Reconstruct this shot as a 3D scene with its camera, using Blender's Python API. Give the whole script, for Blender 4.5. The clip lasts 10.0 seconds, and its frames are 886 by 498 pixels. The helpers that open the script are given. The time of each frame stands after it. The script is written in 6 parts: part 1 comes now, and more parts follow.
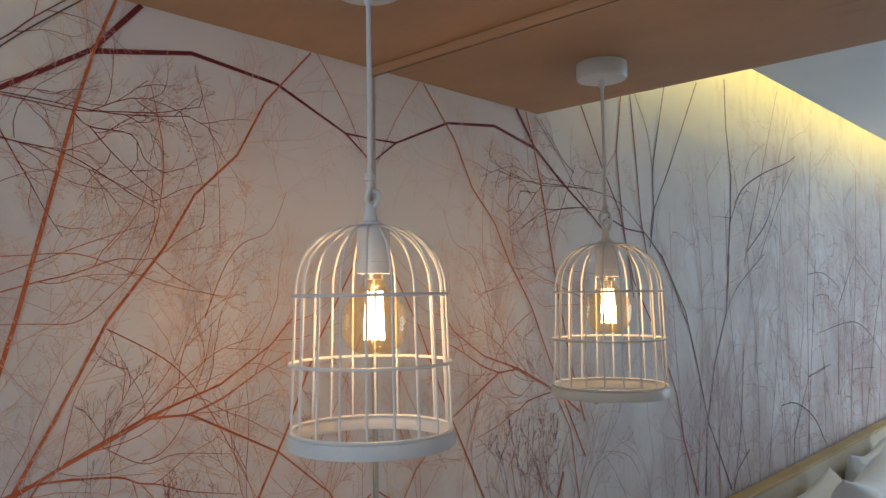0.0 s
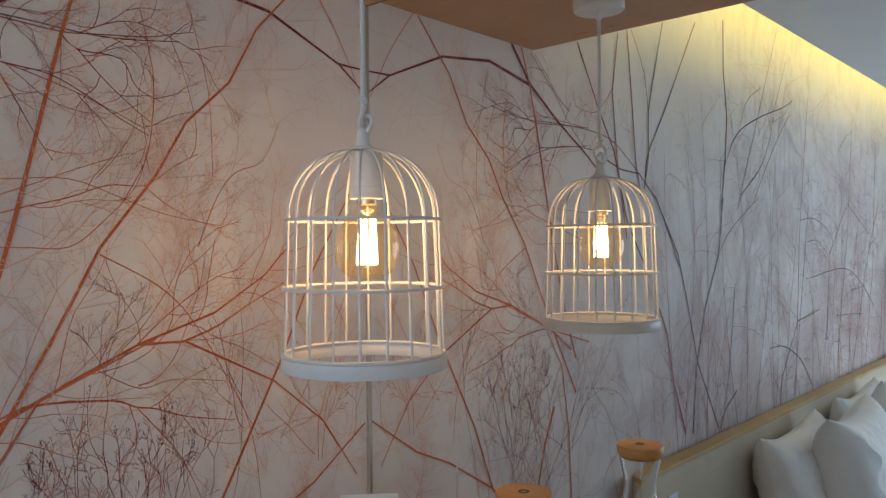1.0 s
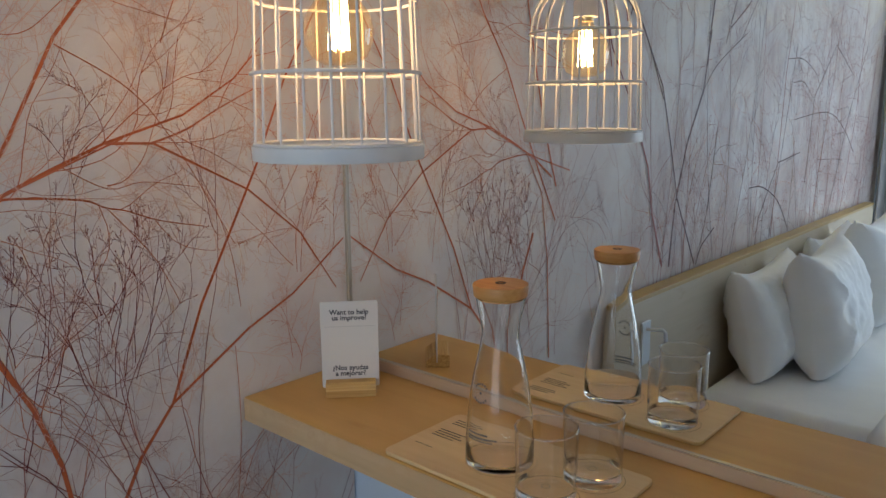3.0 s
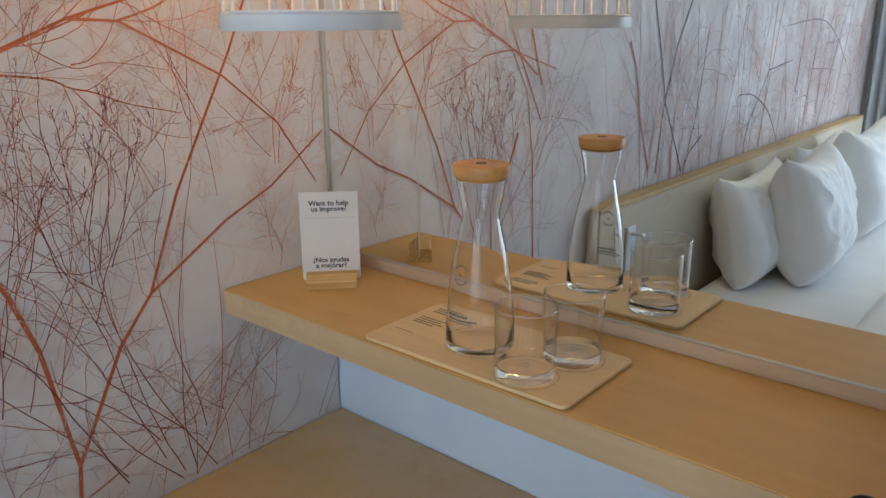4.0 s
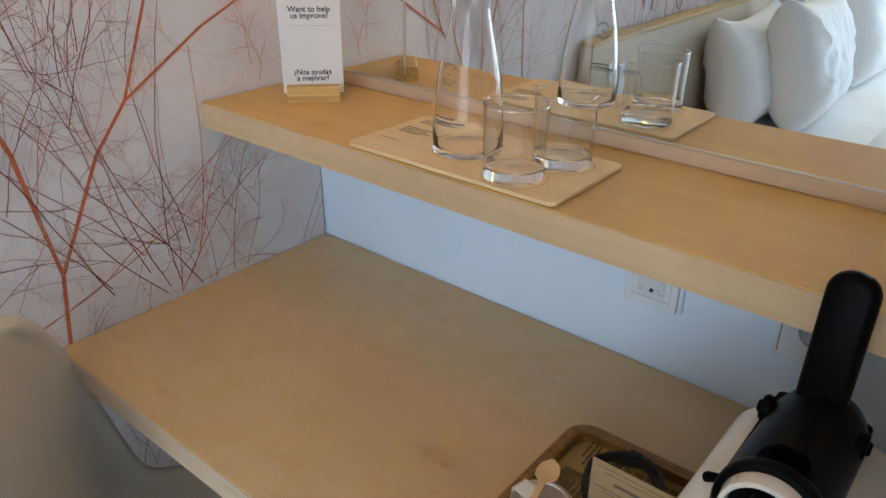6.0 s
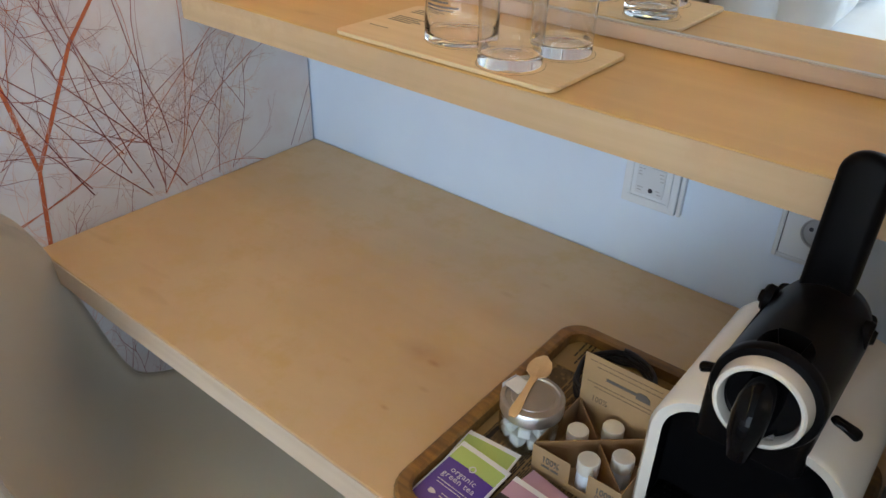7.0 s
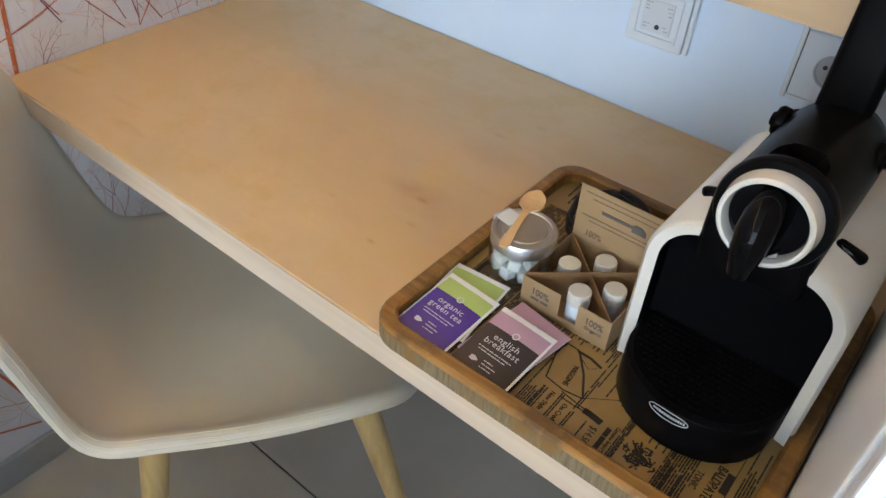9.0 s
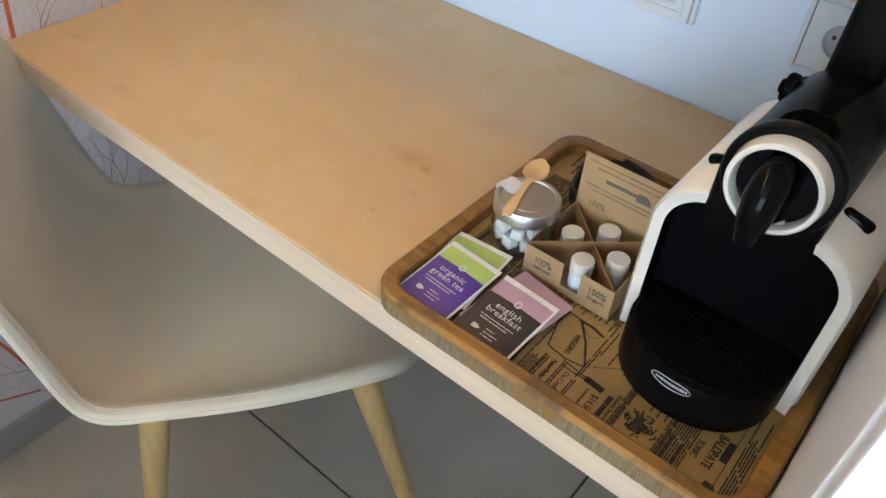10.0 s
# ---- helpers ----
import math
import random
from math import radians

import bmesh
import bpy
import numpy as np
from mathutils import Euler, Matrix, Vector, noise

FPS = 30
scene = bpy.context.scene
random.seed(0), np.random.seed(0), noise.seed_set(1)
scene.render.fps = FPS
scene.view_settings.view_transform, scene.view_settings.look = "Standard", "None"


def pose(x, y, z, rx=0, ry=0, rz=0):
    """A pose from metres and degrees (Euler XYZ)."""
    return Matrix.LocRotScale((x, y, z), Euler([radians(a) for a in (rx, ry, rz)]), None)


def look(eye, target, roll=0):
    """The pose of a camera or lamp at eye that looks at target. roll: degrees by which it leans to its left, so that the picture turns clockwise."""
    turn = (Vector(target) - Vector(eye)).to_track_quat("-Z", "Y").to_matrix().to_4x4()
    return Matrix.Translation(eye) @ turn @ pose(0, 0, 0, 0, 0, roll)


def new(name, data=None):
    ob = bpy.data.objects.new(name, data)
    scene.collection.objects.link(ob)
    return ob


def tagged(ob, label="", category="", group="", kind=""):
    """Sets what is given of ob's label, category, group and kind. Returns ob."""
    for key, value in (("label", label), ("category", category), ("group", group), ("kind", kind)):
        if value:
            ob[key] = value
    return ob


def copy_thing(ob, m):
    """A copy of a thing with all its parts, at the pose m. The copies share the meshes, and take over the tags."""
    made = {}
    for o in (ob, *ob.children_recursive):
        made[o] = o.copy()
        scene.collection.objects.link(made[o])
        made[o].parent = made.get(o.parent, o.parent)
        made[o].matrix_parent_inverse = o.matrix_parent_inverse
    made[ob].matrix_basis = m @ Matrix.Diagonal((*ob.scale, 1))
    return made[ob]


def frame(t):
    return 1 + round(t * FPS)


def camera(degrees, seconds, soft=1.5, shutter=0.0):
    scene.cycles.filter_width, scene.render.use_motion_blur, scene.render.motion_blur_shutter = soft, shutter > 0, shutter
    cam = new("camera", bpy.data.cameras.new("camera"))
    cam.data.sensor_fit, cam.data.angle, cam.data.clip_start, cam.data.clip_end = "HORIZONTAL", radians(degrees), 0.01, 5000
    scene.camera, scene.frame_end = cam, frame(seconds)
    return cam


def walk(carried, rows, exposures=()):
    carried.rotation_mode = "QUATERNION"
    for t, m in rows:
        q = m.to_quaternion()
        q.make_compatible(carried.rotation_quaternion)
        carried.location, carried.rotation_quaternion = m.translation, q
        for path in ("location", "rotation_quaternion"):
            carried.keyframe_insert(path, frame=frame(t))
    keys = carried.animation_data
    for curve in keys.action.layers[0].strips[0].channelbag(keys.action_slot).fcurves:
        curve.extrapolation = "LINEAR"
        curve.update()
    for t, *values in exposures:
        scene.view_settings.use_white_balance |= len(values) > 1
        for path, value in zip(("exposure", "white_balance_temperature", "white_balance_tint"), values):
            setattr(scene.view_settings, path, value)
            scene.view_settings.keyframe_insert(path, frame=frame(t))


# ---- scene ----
cam = camera(61.0, 10.0)
PATH = [
    (0, (1.082, -0.954, 1.692), (-0.286, 0.5, 1.811), -0.8),
    (0.5, (1.08, -0.955, 1.676), (-0.284, 0.506, 1.74), -0.7),
    (1, (1.083, -0.953, 1.658), (-0.278, 0.513, 1.648), -0.5),
    (1.5, (1.076, -0.95, 1.633), (-0.273, 0.523, 1.543), -0.6),
    (2, (1.075, -0.947, 1.612), (-0.265, 0.527, 1.433), -0.4),
    (2.5, (1.072, -0.943, 1.59), (-0.253, 0.53, 1.321), -0.4),
    (4, (1.075, -0.92, 1.501), (-0.176, 0.535, 0.936), -0.4),
    (4.5, (1.075, -0.922, 1.482), (-0.15, 0.521, 0.834), -0.1),
    (5, (1.075, -0.926, 1.461), (-0.124, 0.503, 0.741), 0.2),
    (5.5, (1.076, -0.927, 1.44), (-0.094, 0.481, 0.635), 0.4),
    (7, (1.07, -0.912, 1.36), (0.007, 0.411, 0.301), 1.4),
    (7.5, (1.071, -0.91, 1.338), (0.041, 0.383, 0.212), 2.0),
    (8, (1.071, -0.911, 1.319), (0.079, 0.351, 0.126), 2.5),
    (8.5, (1.072, -0.907, 1.302), (0.116, 0.315, 0.04), 2.7),
    (9, (1.071, -0.912, 1.292), (0.156, 0.292, -0.018), 3.6),
    (9.5, (1.072, -0.912, 1.282), (0.174, 0.272, -0.056), 3.9),
    (10, (1.07, -0.915, 1.281), (0.185, 0.261, -0.074), 4.3),
]
walk(cam, [(t, look(eye, target, roll)) for t, eye, target, roll in PATH],
     exposures=[(0.0, -1.21), (2.0, -1.25), (3.0, -1.13), (4.5, -0.46), (5.5, -0.33), (7.0, -0.06), (8.0, 0.19), (9.0, 0.42), (10.0, 0.58)])

# ---- light ----
world = bpy.data.worlds.new("sky")
scene.world = world
world.use_nodes = True
wn = world.node_tree.nodes
sky = wn.new("ShaderNodeTexSky")
sky.sky_type = 'NISHITA'
sky.sun_disc = False
sky.sun_elevation = radians(38)
sky.sun_rotation = radians(200)
wn["Background"].inputs[1].default_value = 0.1
world.node_tree.links.new(sky.outputs[0], wn["Background"].inputs[0])


def lamp(name, kind, m, power, colour, **more):
    data = bpy.data.lights.new(name, kind)
    data.energy, data.color = power, colour
    for key, value in more.items():
        if key == "size":
            data.size = value
        elif key == "size_y":
            data.shape = 'RECTANGLE'
            data.size_y = value
        elif key == "soft":
            data.shadow_soft_size = value
    ob = new(name, data)
    ob.matrix_world = m
    return ob


# daylight in the window's opening, the bulb, and the strip in the ceiling's slot
lamp("window_daylight", 'AREA', look((1.85, -4.22, 1.35), (1.0, 0.0, 1.0)), 84, (0.67, 0.81, 0.97), size=2.4, size_y=1.9)
lamp("bulb_light", 'POINT', pose(0.3347, -0.294, 1.66), 0.95, (1.0, 0.495, 0.215), soft=0.014)


# ---- materials ----
def rgb(h):
    """A linear colour from an sRGB hex string."""
    c = [int(h[i:i + 2], 16) / 255 for i in (0, 2, 4)]
    return [(v / 12.92 if v < 0.04045 else ((v + 0.055) / 1.055) ** 2.4) for v in c]


def plain(name, colour, rough=0.5, metal=0.0, spec=0.5, noise_scale=0, noise_amount=0.08, bump=0.0, bump_scale=200, coat=0.0):
    """A surface of one colour, with light uneven tone and fine relief."""
    m = bpy.data.materials.new(name)
    m.use_nodes = True
    nt = m.node_tree
    b = nt.nodes["Principled BSDF"]
    b.inputs["Base Color"].default_value = (*colour, 1)
    b.inputs["Roughness"].default_value = rough
    b.inputs["Metallic"].default_value = metal
    b.inputs["Specular IOR Level"].default_value = spec
    b.inputs["Coat Weight"].default_value = coat
    tc = nt.nodes.new("ShaderNodeTexCoord")
    if noise_scale:
        n = nt.nodes.new("ShaderNodeTexNoise")
        n.inputs["Scale"].default_value = noise_scale
        n.inputs["Detail"].default_value = 6
        nt.links.new(tc.outputs["Object"], n.inputs["Vector"])
        r = nt.nodes.new("ShaderNodeValToRGB")
        r.color_ramp.elements[0].position, r.color_ramp.elements[1].position = 0.3, 0.7
        r.color_ramp.elements[0].color = (*[c * (1 - noise_amount) for c in colour], 1)
        r.color_ramp.elements[1].color = (*[min(1, c * (1 + noise_amount)) for c in colour], 1)
        nt.links.new(n.outputs["Fac"], r.inputs["Fac"])
        nt.links.new(r.outputs["Color"], b.inputs["Base Color"])
    if bump:
        n2 = nt.nodes.new("ShaderNodeTexNoise")
        n2.inputs["Scale"].default_value = bump_scale
        n2.inputs["Detail"].default_value = 4
        nt.links.new(tc.outputs["Object"], n2.inputs["Vector"])
        bp = nt.nodes.new("ShaderNodeBump")
        bp.inputs["Strength"].default_value = bump
        bp.inputs["Distance"].default_value = 0.002
        nt.links.new(n2.outputs["Fac"], bp.inputs["Height"])
        nt.links.new(bp.outputs["Normal"], b.inputs["Normal"])
    return m


def wood(name, light, dark, along=(1, 0, 0), stretch=9.0, scale=7.0, rough=0.45, bump=0.12, blotch=0.5, wear=None):
    """Timber with long grain in one direction, soft blotches and a few darker flecks."""
    m = bpy.data.materials.new(name)
    m.use_nodes = True
    nt = m.node_tree
    b = nt.nodes["Principled BSDF"]
    tc = nt.nodes.new("ShaderNodeTexCoord")
    mp = nt.nodes.new("ShaderNodeMapping")
    mp.inputs["Scale"].default_value = [scale / (stretch if a else 1) * (1 if a else 3) for a in along]
    nt.links.new(tc.outputs["Object"], mp.inputs["Vector"])
    g = nt.nodes.new("ShaderNodeTexNoise")
    g.inputs["Scale"].default_value, g.inputs["Detail"].default_value, g.inputs["Distortion"].default_value = 3.0, 9, 0.6
    nt.links.new(mp.outputs[0], g.inputs["Vector"])
    big = nt.nodes.new("ShaderNodeTexNoise")
    big.inputs["Scale"].default_value, big.inputs["Detail"].default_value = 3.2, 3
    nt.links.new(tc.outputs["Object"], big.inputs["Vector"])
    mix = nt.nodes.new("ShaderNodeMix")
    mix.inputs["Factor"].default_value = blotch
    nt.links.new(g.outputs["Fac"], mix.inputs["A"])
    nt.links.new(big.outputs["Fac"], mix.inputs["B"])
    r = nt.nodes.new("ShaderNodeValToRGB")
    r.color_ramp.elements[0].position, r.color_ramp.elements[1].position = 0.34, 0.66
    r.color_ramp.elements[0].color, r.color_ramp.elements[1].color = (*dark, 1), (*light, 1)
    nt.links.new(mix.outputs["Result"], r.inputs["Fac"])
    # small dark flecks
    fl = nt.nodes.new("ShaderNodeTexNoise")
    fl.inputs["Scale"].default_value, fl.inputs["Detail"].default_value = 11, 2
    mp2 = nt.nodes.new("ShaderNodeMapping")
    mp2.inputs["Scale"].default_value = [0.5 if a else 1.6 for a in along]
    nt.links.new(tc.outputs["Object"], mp2.inputs["Vector"])
    nt.links.new(mp2.outputs[0], fl.inputs["Vector"])
    fr = nt.nodes.new("ShaderNodeValToRGB")
    fr.color_ramp.elements[0].position, fr.color_ramp.elements[1].position = 0.67, 0.78
    fr.color_ramp.elements[0].color, fr.color_ramp.elements[1].color = (1, 1, 1, 1), (0.82, 0.74, 0.68, 1)
    nt.links.new(fl.outputs["Fac"], fr.inputs["Fac"])
    mul = nt.nodes.new("ShaderNodeMix")
    mul.data_type, mul.blend_type = 'RGBA', 'MULTIPLY'
    mul.inputs["Factor"].default_value = 1
    nt.links.new(r.outputs["Color"], mul.inputs["A"])
    nt.links.new(fr.outputs["Color"], mul.inputs["B"])
    out = mul.outputs["Result"]
    if wear:
        # patches rubbed through to another tone
        patch = nt.nodes.new("ShaderNodeTexNoise")
        patch.inputs["Scale"].default_value, patch.inputs["Detail"].default_value, patch.inputs["Roughness"].default_value = 19, 7, 0.68
        nt.links.new(tc.outputs["Object"], patch.inputs["Vector"])
        where = nt.nodes.new("ShaderNodeValToRGB")
        where.color_ramp.elements[0].position, where.color_ramp.elements[1].position = 0.48, 0.64
        nt.links.new(patch.outputs["Fac"], where.inputs["Fac"])
        worn = nt.nodes.new("ShaderNodeMix")
        worn.data_type = 'RGBA'
        nt.links.new(where.outputs["Color"], worn.inputs["Factor"])
        nt.links.new(out, worn.inputs["A"])
        worn.inputs["B"].default_value = (*wear, 1)
        out = worn.outputs["Result"]
    nt.links.new(out, b.inputs["Base Color"])
    b.inputs["Roughness"].default_value = rough
    bp = nt.nodes.new("ShaderNodeBump")
    bp.inputs["Strength"].default_value, bp.inputs["Distance"].default_value = bump, 0.001
    nt.links.new(g.outputs["Fac"], bp.inputs["Height"])
    nt.links.new(bp.outputs["Normal"], b.inputs["Normal"])
    return m


def glass(name, colour=(1, 1, 1), rough=0.0, ior=1.45):
    m = bpy.data.materials.new(name)
    m.use_nodes = True
    b = m.node_tree.nodes["Principled BSDF"]
    b.inputs["Base Color"].default_value = (*colour, 1)
    b.inputs["Transmission Weight"].default_value = 1
    b.inputs["Roughness"].default_value = rough
    b.inputs["IOR"].default_value = ior
    return m


def thin_glass(name, tint=(0.97, 0.985, 0.98), gloss=1.0):
    """A thin-walled vessel: what lies behind shows through unbent, and the rims shine."""
    m = bpy.data.materials.new(name)
    m.use_nodes = True
    nt = m.node_tree
    nt.nodes.remove(nt.nodes["Principled BSDF"])
    t = nt.nodes.new("ShaderNodeBsdfTransparent")
    t.inputs["Color"].default_value = (*tint, 1)
    g = nt.nodes.new("ShaderNodeBsdfGlossy")
    g.inputs["Roughness"].default_value = 0.02
    f = nt.nodes.new("ShaderNodeLayerWeight")
    f.inputs["Blend"].default_value = 0.5
    p = nt.nodes.new("ShaderNodeMath")
    p.operation = 'POWER'
    p.inputs[1].default_value = 2.5
    nt.links.new(f.outputs["Facing"], p.inputs[0])
    k = nt.nodes.new("ShaderNodeMath")
    k.operation = 'MULTIPLY_ADD'
    k.inputs[1].default_value, k.inputs[2].default_value = 1.0 * gloss, 0.055 * gloss
    nt.links.new(p.outputs[0], k.inputs[0])
    mx = nt.nodes.new("ShaderNodeMixShader")
    nt.links.new(k.outputs[0], mx.inputs[0])
    nt.links.new(t.outputs[0], mx.inputs[1])
    nt.links.new(g.outputs[0], mx.inputs[2])
    nt.links.new(mx.outputs[0], nt.nodes["Material Output"].inputs[0])
    return m


def glow(name, colour, strength):
    m = bpy.data.materials.new(name)
    m.use_nodes = True
    b = m.node_tree.nodes["Principled BSDF"]
    b.inputs["Base Color"].default_value = (*colour, 1)
    b.inputs["Emission Color"].default_value = (*colour, 1)
    b.inputs["Emission Strength"].default_value = strength
    return m




def mural_paper():
    """Off-white wallpaper with the print's hazy pink and grey thickets, denser along the wall and low down."""
    m = plain("mural_paper", (0.725, 0.685, 0.665), 0.6, bump=0.05, bump_scale=700)
    nt = m.node_tree
    b = nt.nodes["Principled BSDF"]
    tc = nt.nodes["Texture Coordinate"]
    sep = nt.nodes.new("ShaderNodeSeparateXYZ")
    nt.links.new(tc.outputs["Object"], sep.inputs[0])

    def cloud(scale, stretch, lo, hi):
        mp = nt.nodes.new("ShaderNodeMapping")
        mp.inputs["Scale"].default_value = (1, stretch, 1)
        nt.links.new(tc.outputs["Object"], mp.inputs["Vector"])
        n = nt.nodes.new("ShaderNodeTexNoise")
        n.inputs["Scale"].default_value, n.inputs["Detail"].default_value, n.inputs["Roughness"].default_value = scale, 8, 0.62
        nt.links.new(mp.outputs[0], n.inputs["Vector"])
        mr = nt.nodes.new("ShaderNodeMapRange")
        mr.inputs["From Min"].default_value, mr.inputs["From Max"].default_value = lo, hi
        nt.links.new(n.outputs["Fac"], mr.inputs["Value"])
        return mr.outputs[0]

    def ramp(out, lo, hi, a, z):
        mr = nt.nodes.new("ShaderNodeMapRange")
        mr.inputs["From Min"].default_value, mr.inputs["From Max"].default_value = lo, hi
        mr.inputs["To Min"].default_value, mr.inputs["To Max"].default_value = a, z
        nt.links.new(sep.outputs[out], mr.inputs["Value"])
        return mr.outputs[0]

    def times(p, q):
        mt = nt.nodes.new("ShaderNodeMath")
        mt.operation = 'MULTIPLY'
        nt.links.new(p, mt.inputs[0])
        nt.links.new(q, mt.inputs[1])
        return mt.outputs[0]

    def over(colour, fac, under=None):
        mx = nt.nodes.new("ShaderNodeMix")
        mx.data_type = 'RGBA'
        nt.links.new(fac, mx.inputs["Factor"])
        if under is None:
            mx.inputs["A"].default_value = (0.725, 0.685, 0.665, 1)
        else:
            nt.links.new(under, mx.inputs["A"])
        mx.inputs["B"].default_value = (*colour, 1)
        return mx.outputs["Result"]

    near = over(rgb("CDA898"), times(cloud(4.0, 1.1, 0.50, 0.85), ramp("Y", -1.1, -0.5, 0.0, 0.7)))
    pink = over(rgb("AC9088"), times(times(cloud(2.6, 1.1, 0.34, 0.72), ramp("Y", -0.5, -1.6, 0.0, 0.9)), ramp("Z", 2.3, 1.3, 0.1, 1.0)), near)
    grey = over(rgb("908082"), times(times(cloud(7.0, 1.2, 0.52, 0.85), ramp("Y", -0.6, -1.4, 0.0, 0.35)), ramp("Z", 2.1, 1.0, 0.0, 1.0)), pink)
    strands = over(rgb("8A6265"), times(times(cloud(9.0, 2.4, 0.46, 0.80), cloud(2.1, 1.3, 0.36, 0.62)), ramp("Y", -0.95, -2.0, 0.0, 0.62)), grey)
    nt.links.new(strands, b.inputs["Base Color"])
    return m


M_MURAL = mural_paper()
# white walls; the daylight's blue cast is put into this colour
M_WHITE = plain("white_wall_daylight_tint", (0.66, 0.772, 0.915), 0.55, noise_scale=6, noise_amount=0.03, bump=0.08, bump_scale=350)
M_CEIL = plain("ceiling_paint", (0.72, 0.73, 0.74), 0.7, noise_scale=4, noise_amount=0.03)
M_BIRCH = wood("birch_top", rgb("DAB98D"), rgb("CEAA7E"), scale=3.2, rough=0.38, bump=0.03, blotch=0.75, wear=rgb("D2AD7A"))


def stained(m, marks):
    """Brownish rings, spills and small nicks on a wooden top: (x, y, radius, strength)."""
    nt = m.node_tree
    b = nt.nodes["Principled BSDF"]
    out = b.inputs["Base Color"].links[0].from_socket
    tc = nt.nodes["Texture Coordinate"]
    wobble = nt.nodes.new("ShaderNodeTexNoise")
    wobble.inputs["Scale"].default_value, wobble.inputs["Detail"].default_value = 34, 5
    nt.links.new(tc.outputs["Object"], wobble.inputs["Vector"])
    for x, y, radius, strength in marks:
        mp = nt.nodes.new("ShaderNodeMapping")
        mp.inputs["Location"].default_value = (-x / radius * 0.5, -y / radius, 0)
        mp.inputs["Scale"].default_value = (0.5 / radius, 1 / radius, 0)
        nt.links.new(tc.outputs["Object"], mp.inputs["Vector"])
        far = nt.nodes.new("ShaderNodeVectorMath")
        far.operation = 'LENGTH'
        nt.links.new(mp.outputs[0], far.inputs[0])
        fall = nt.nodes.new("ShaderNodeMapRange")
        fall.inputs["From Min"].default_value, fall.inputs["From Max"].default_value = 1.0, 0.1
        fall.inputs["To Min"].default_value, fall.inputs["To Max"].default_value = 0.0, strength
        nt.links.new(far.outputs["Value"], fall.inputs["Value"])
        ragged = nt.nodes.new("ShaderNodeMath")
        ragged.operation = 'MULTIPLY'
        nt.links.new(fall.outputs[0], ragged.inputs[0])
        nt.links.new(wobble.outputs["Fac"], ragged.inputs[1])
        mx = nt.nodes.new("ShaderNodeMix")
        mx.data_type, mx.blend_type = 'RGBA', 'MULTIPLY'
        nt.links.new(ragged.outputs[0], mx.inputs["Factor"])
        nt.links.new(out, mx.inputs["A"])
        mx.inputs["B"].default_value = (0.66, 0.44, 0.32, 1)
        out = mx.outputs["Result"]
    nt.links.new(out, b.inputs["Base Color"])


stained(M_BIRCH, [(0.619, -0.359, 0.034, 0.55),
                  (0.587, -0.356, 0.022, 0.45),
                  (0.585, -0.439, 0.03, 0.3),
                  (0.623, -0.229, 0.03, 0.35),
                  (0.625, -0.458, 0.0042, 1.0),
                  (0.619, -0.363, 0.006, 0.8),
                  (0.534, -0.428, 0.005, 0.4),
                  (0.631, -0.129, 0.006, 0.5),
                  (0.602, -0.183, 0.007, 0.4),
                  (0.639, -0.406, 0.005, 0.5)])
# desk's front edge: pale daylight on it is put into the wood colour
M_BIRCH_EDGE_LIT = wood("birch_edge_daylit", rgb("DAC4AC"), rgb("CAB096"), scale=8, rough=0.5, bump=0.05, blotch=0.6)
M_SHELF_EDGE = wood("shelf_edge", rgb("D2B48E"), rgb("B89872"), scale=6, rough=0.5, bump=0.05, blotch=0.6, wear=rgb("C8A680"))
M_SHELF = wood("shelf_top", rgb("D5AD6A"), rgb("C29656"), scale=4.0, bump=0.03, blotch=0.7)
M_CANOPY = wood("canopy_wood", rgb("B8926E"), rgb("AC8462"), rough=0.5, scale=4, bump=0.03, blotch=0.75)
M_HEAD_TOP = wood("headboard_edge", rgb("BEA06C"), rgb("B0915E"), along=(0, 1, 0), bump=0.03)
M_HEAD = wood("headboard_face", rgb("C8BAA4"), rgb("BEB09A"), along=(0, 1, 0), rough=0.6, bump=0.03)
M_TILE = plain("floor_tile", (0.46, 0.39, 0.315), 0.42, noise_scale=5, noise_amount=0.10, bump=0.05, bump_scale=120)
M_GROUT = plain("grout", (0.05, 0.05, 0.05), 0.9, noise_scale=40, noise_amount=0.2)
M_SKIRT = plain("skirting_tile", (0.36, 0.325, 0.285), 0.45, noise_scale=8, noise_amount=0.12)
M_LAMP = plain("lamp_white_enamel", (0.72, 0.73, 0.74), 0.38, noise_scale=30, noise_amount=0.04)
M_CORD = plain("white_flex", (0.70, 0.71, 0.72), 0.6)
M_BULB = thin_glass("amber_glass_with_glow", (1.0, 0.92, 0.76), 0.9)
nt = M_BULB.node_tree
# faint emission in the glass stands in for the filament's scattered light
lit = nt.nodes.new("ShaderNodeEmission")
lit.inputs["Color"].default_value, lit.inputs["Strength"].default_value = (1.0, 0.52, 0.16, 1), 0.11
both = nt.nodes.new("ShaderNodeAddShader")
nt.links.new(nt.nodes["Mix Shader"].outputs[0], both.inputs[0])
nt.links.new(lit.outputs[0], both.inputs[1])
nt.links.new(both.outputs[0], nt.nodes["Material Output"].inputs[0])
M_FIL = glow("filament", (1.0, 0.66, 0.30), 46)
M_BRASS = plain("lamp_cap_metal", (0.75, 0.62, 0.40), 0.3, metal=1)
M_LED = glow("led_strip", (1.0, 0.80, 0.22), 235)
M_GLASS = glass("clear_glass", (0.995, 1.0, 0.995), ior=1.33)
M_RIM = glass("rim_glass", (0.99, 1.0, 0.995), ior=1.6)
M_THIN = thin_glass("thin_clear_glass")
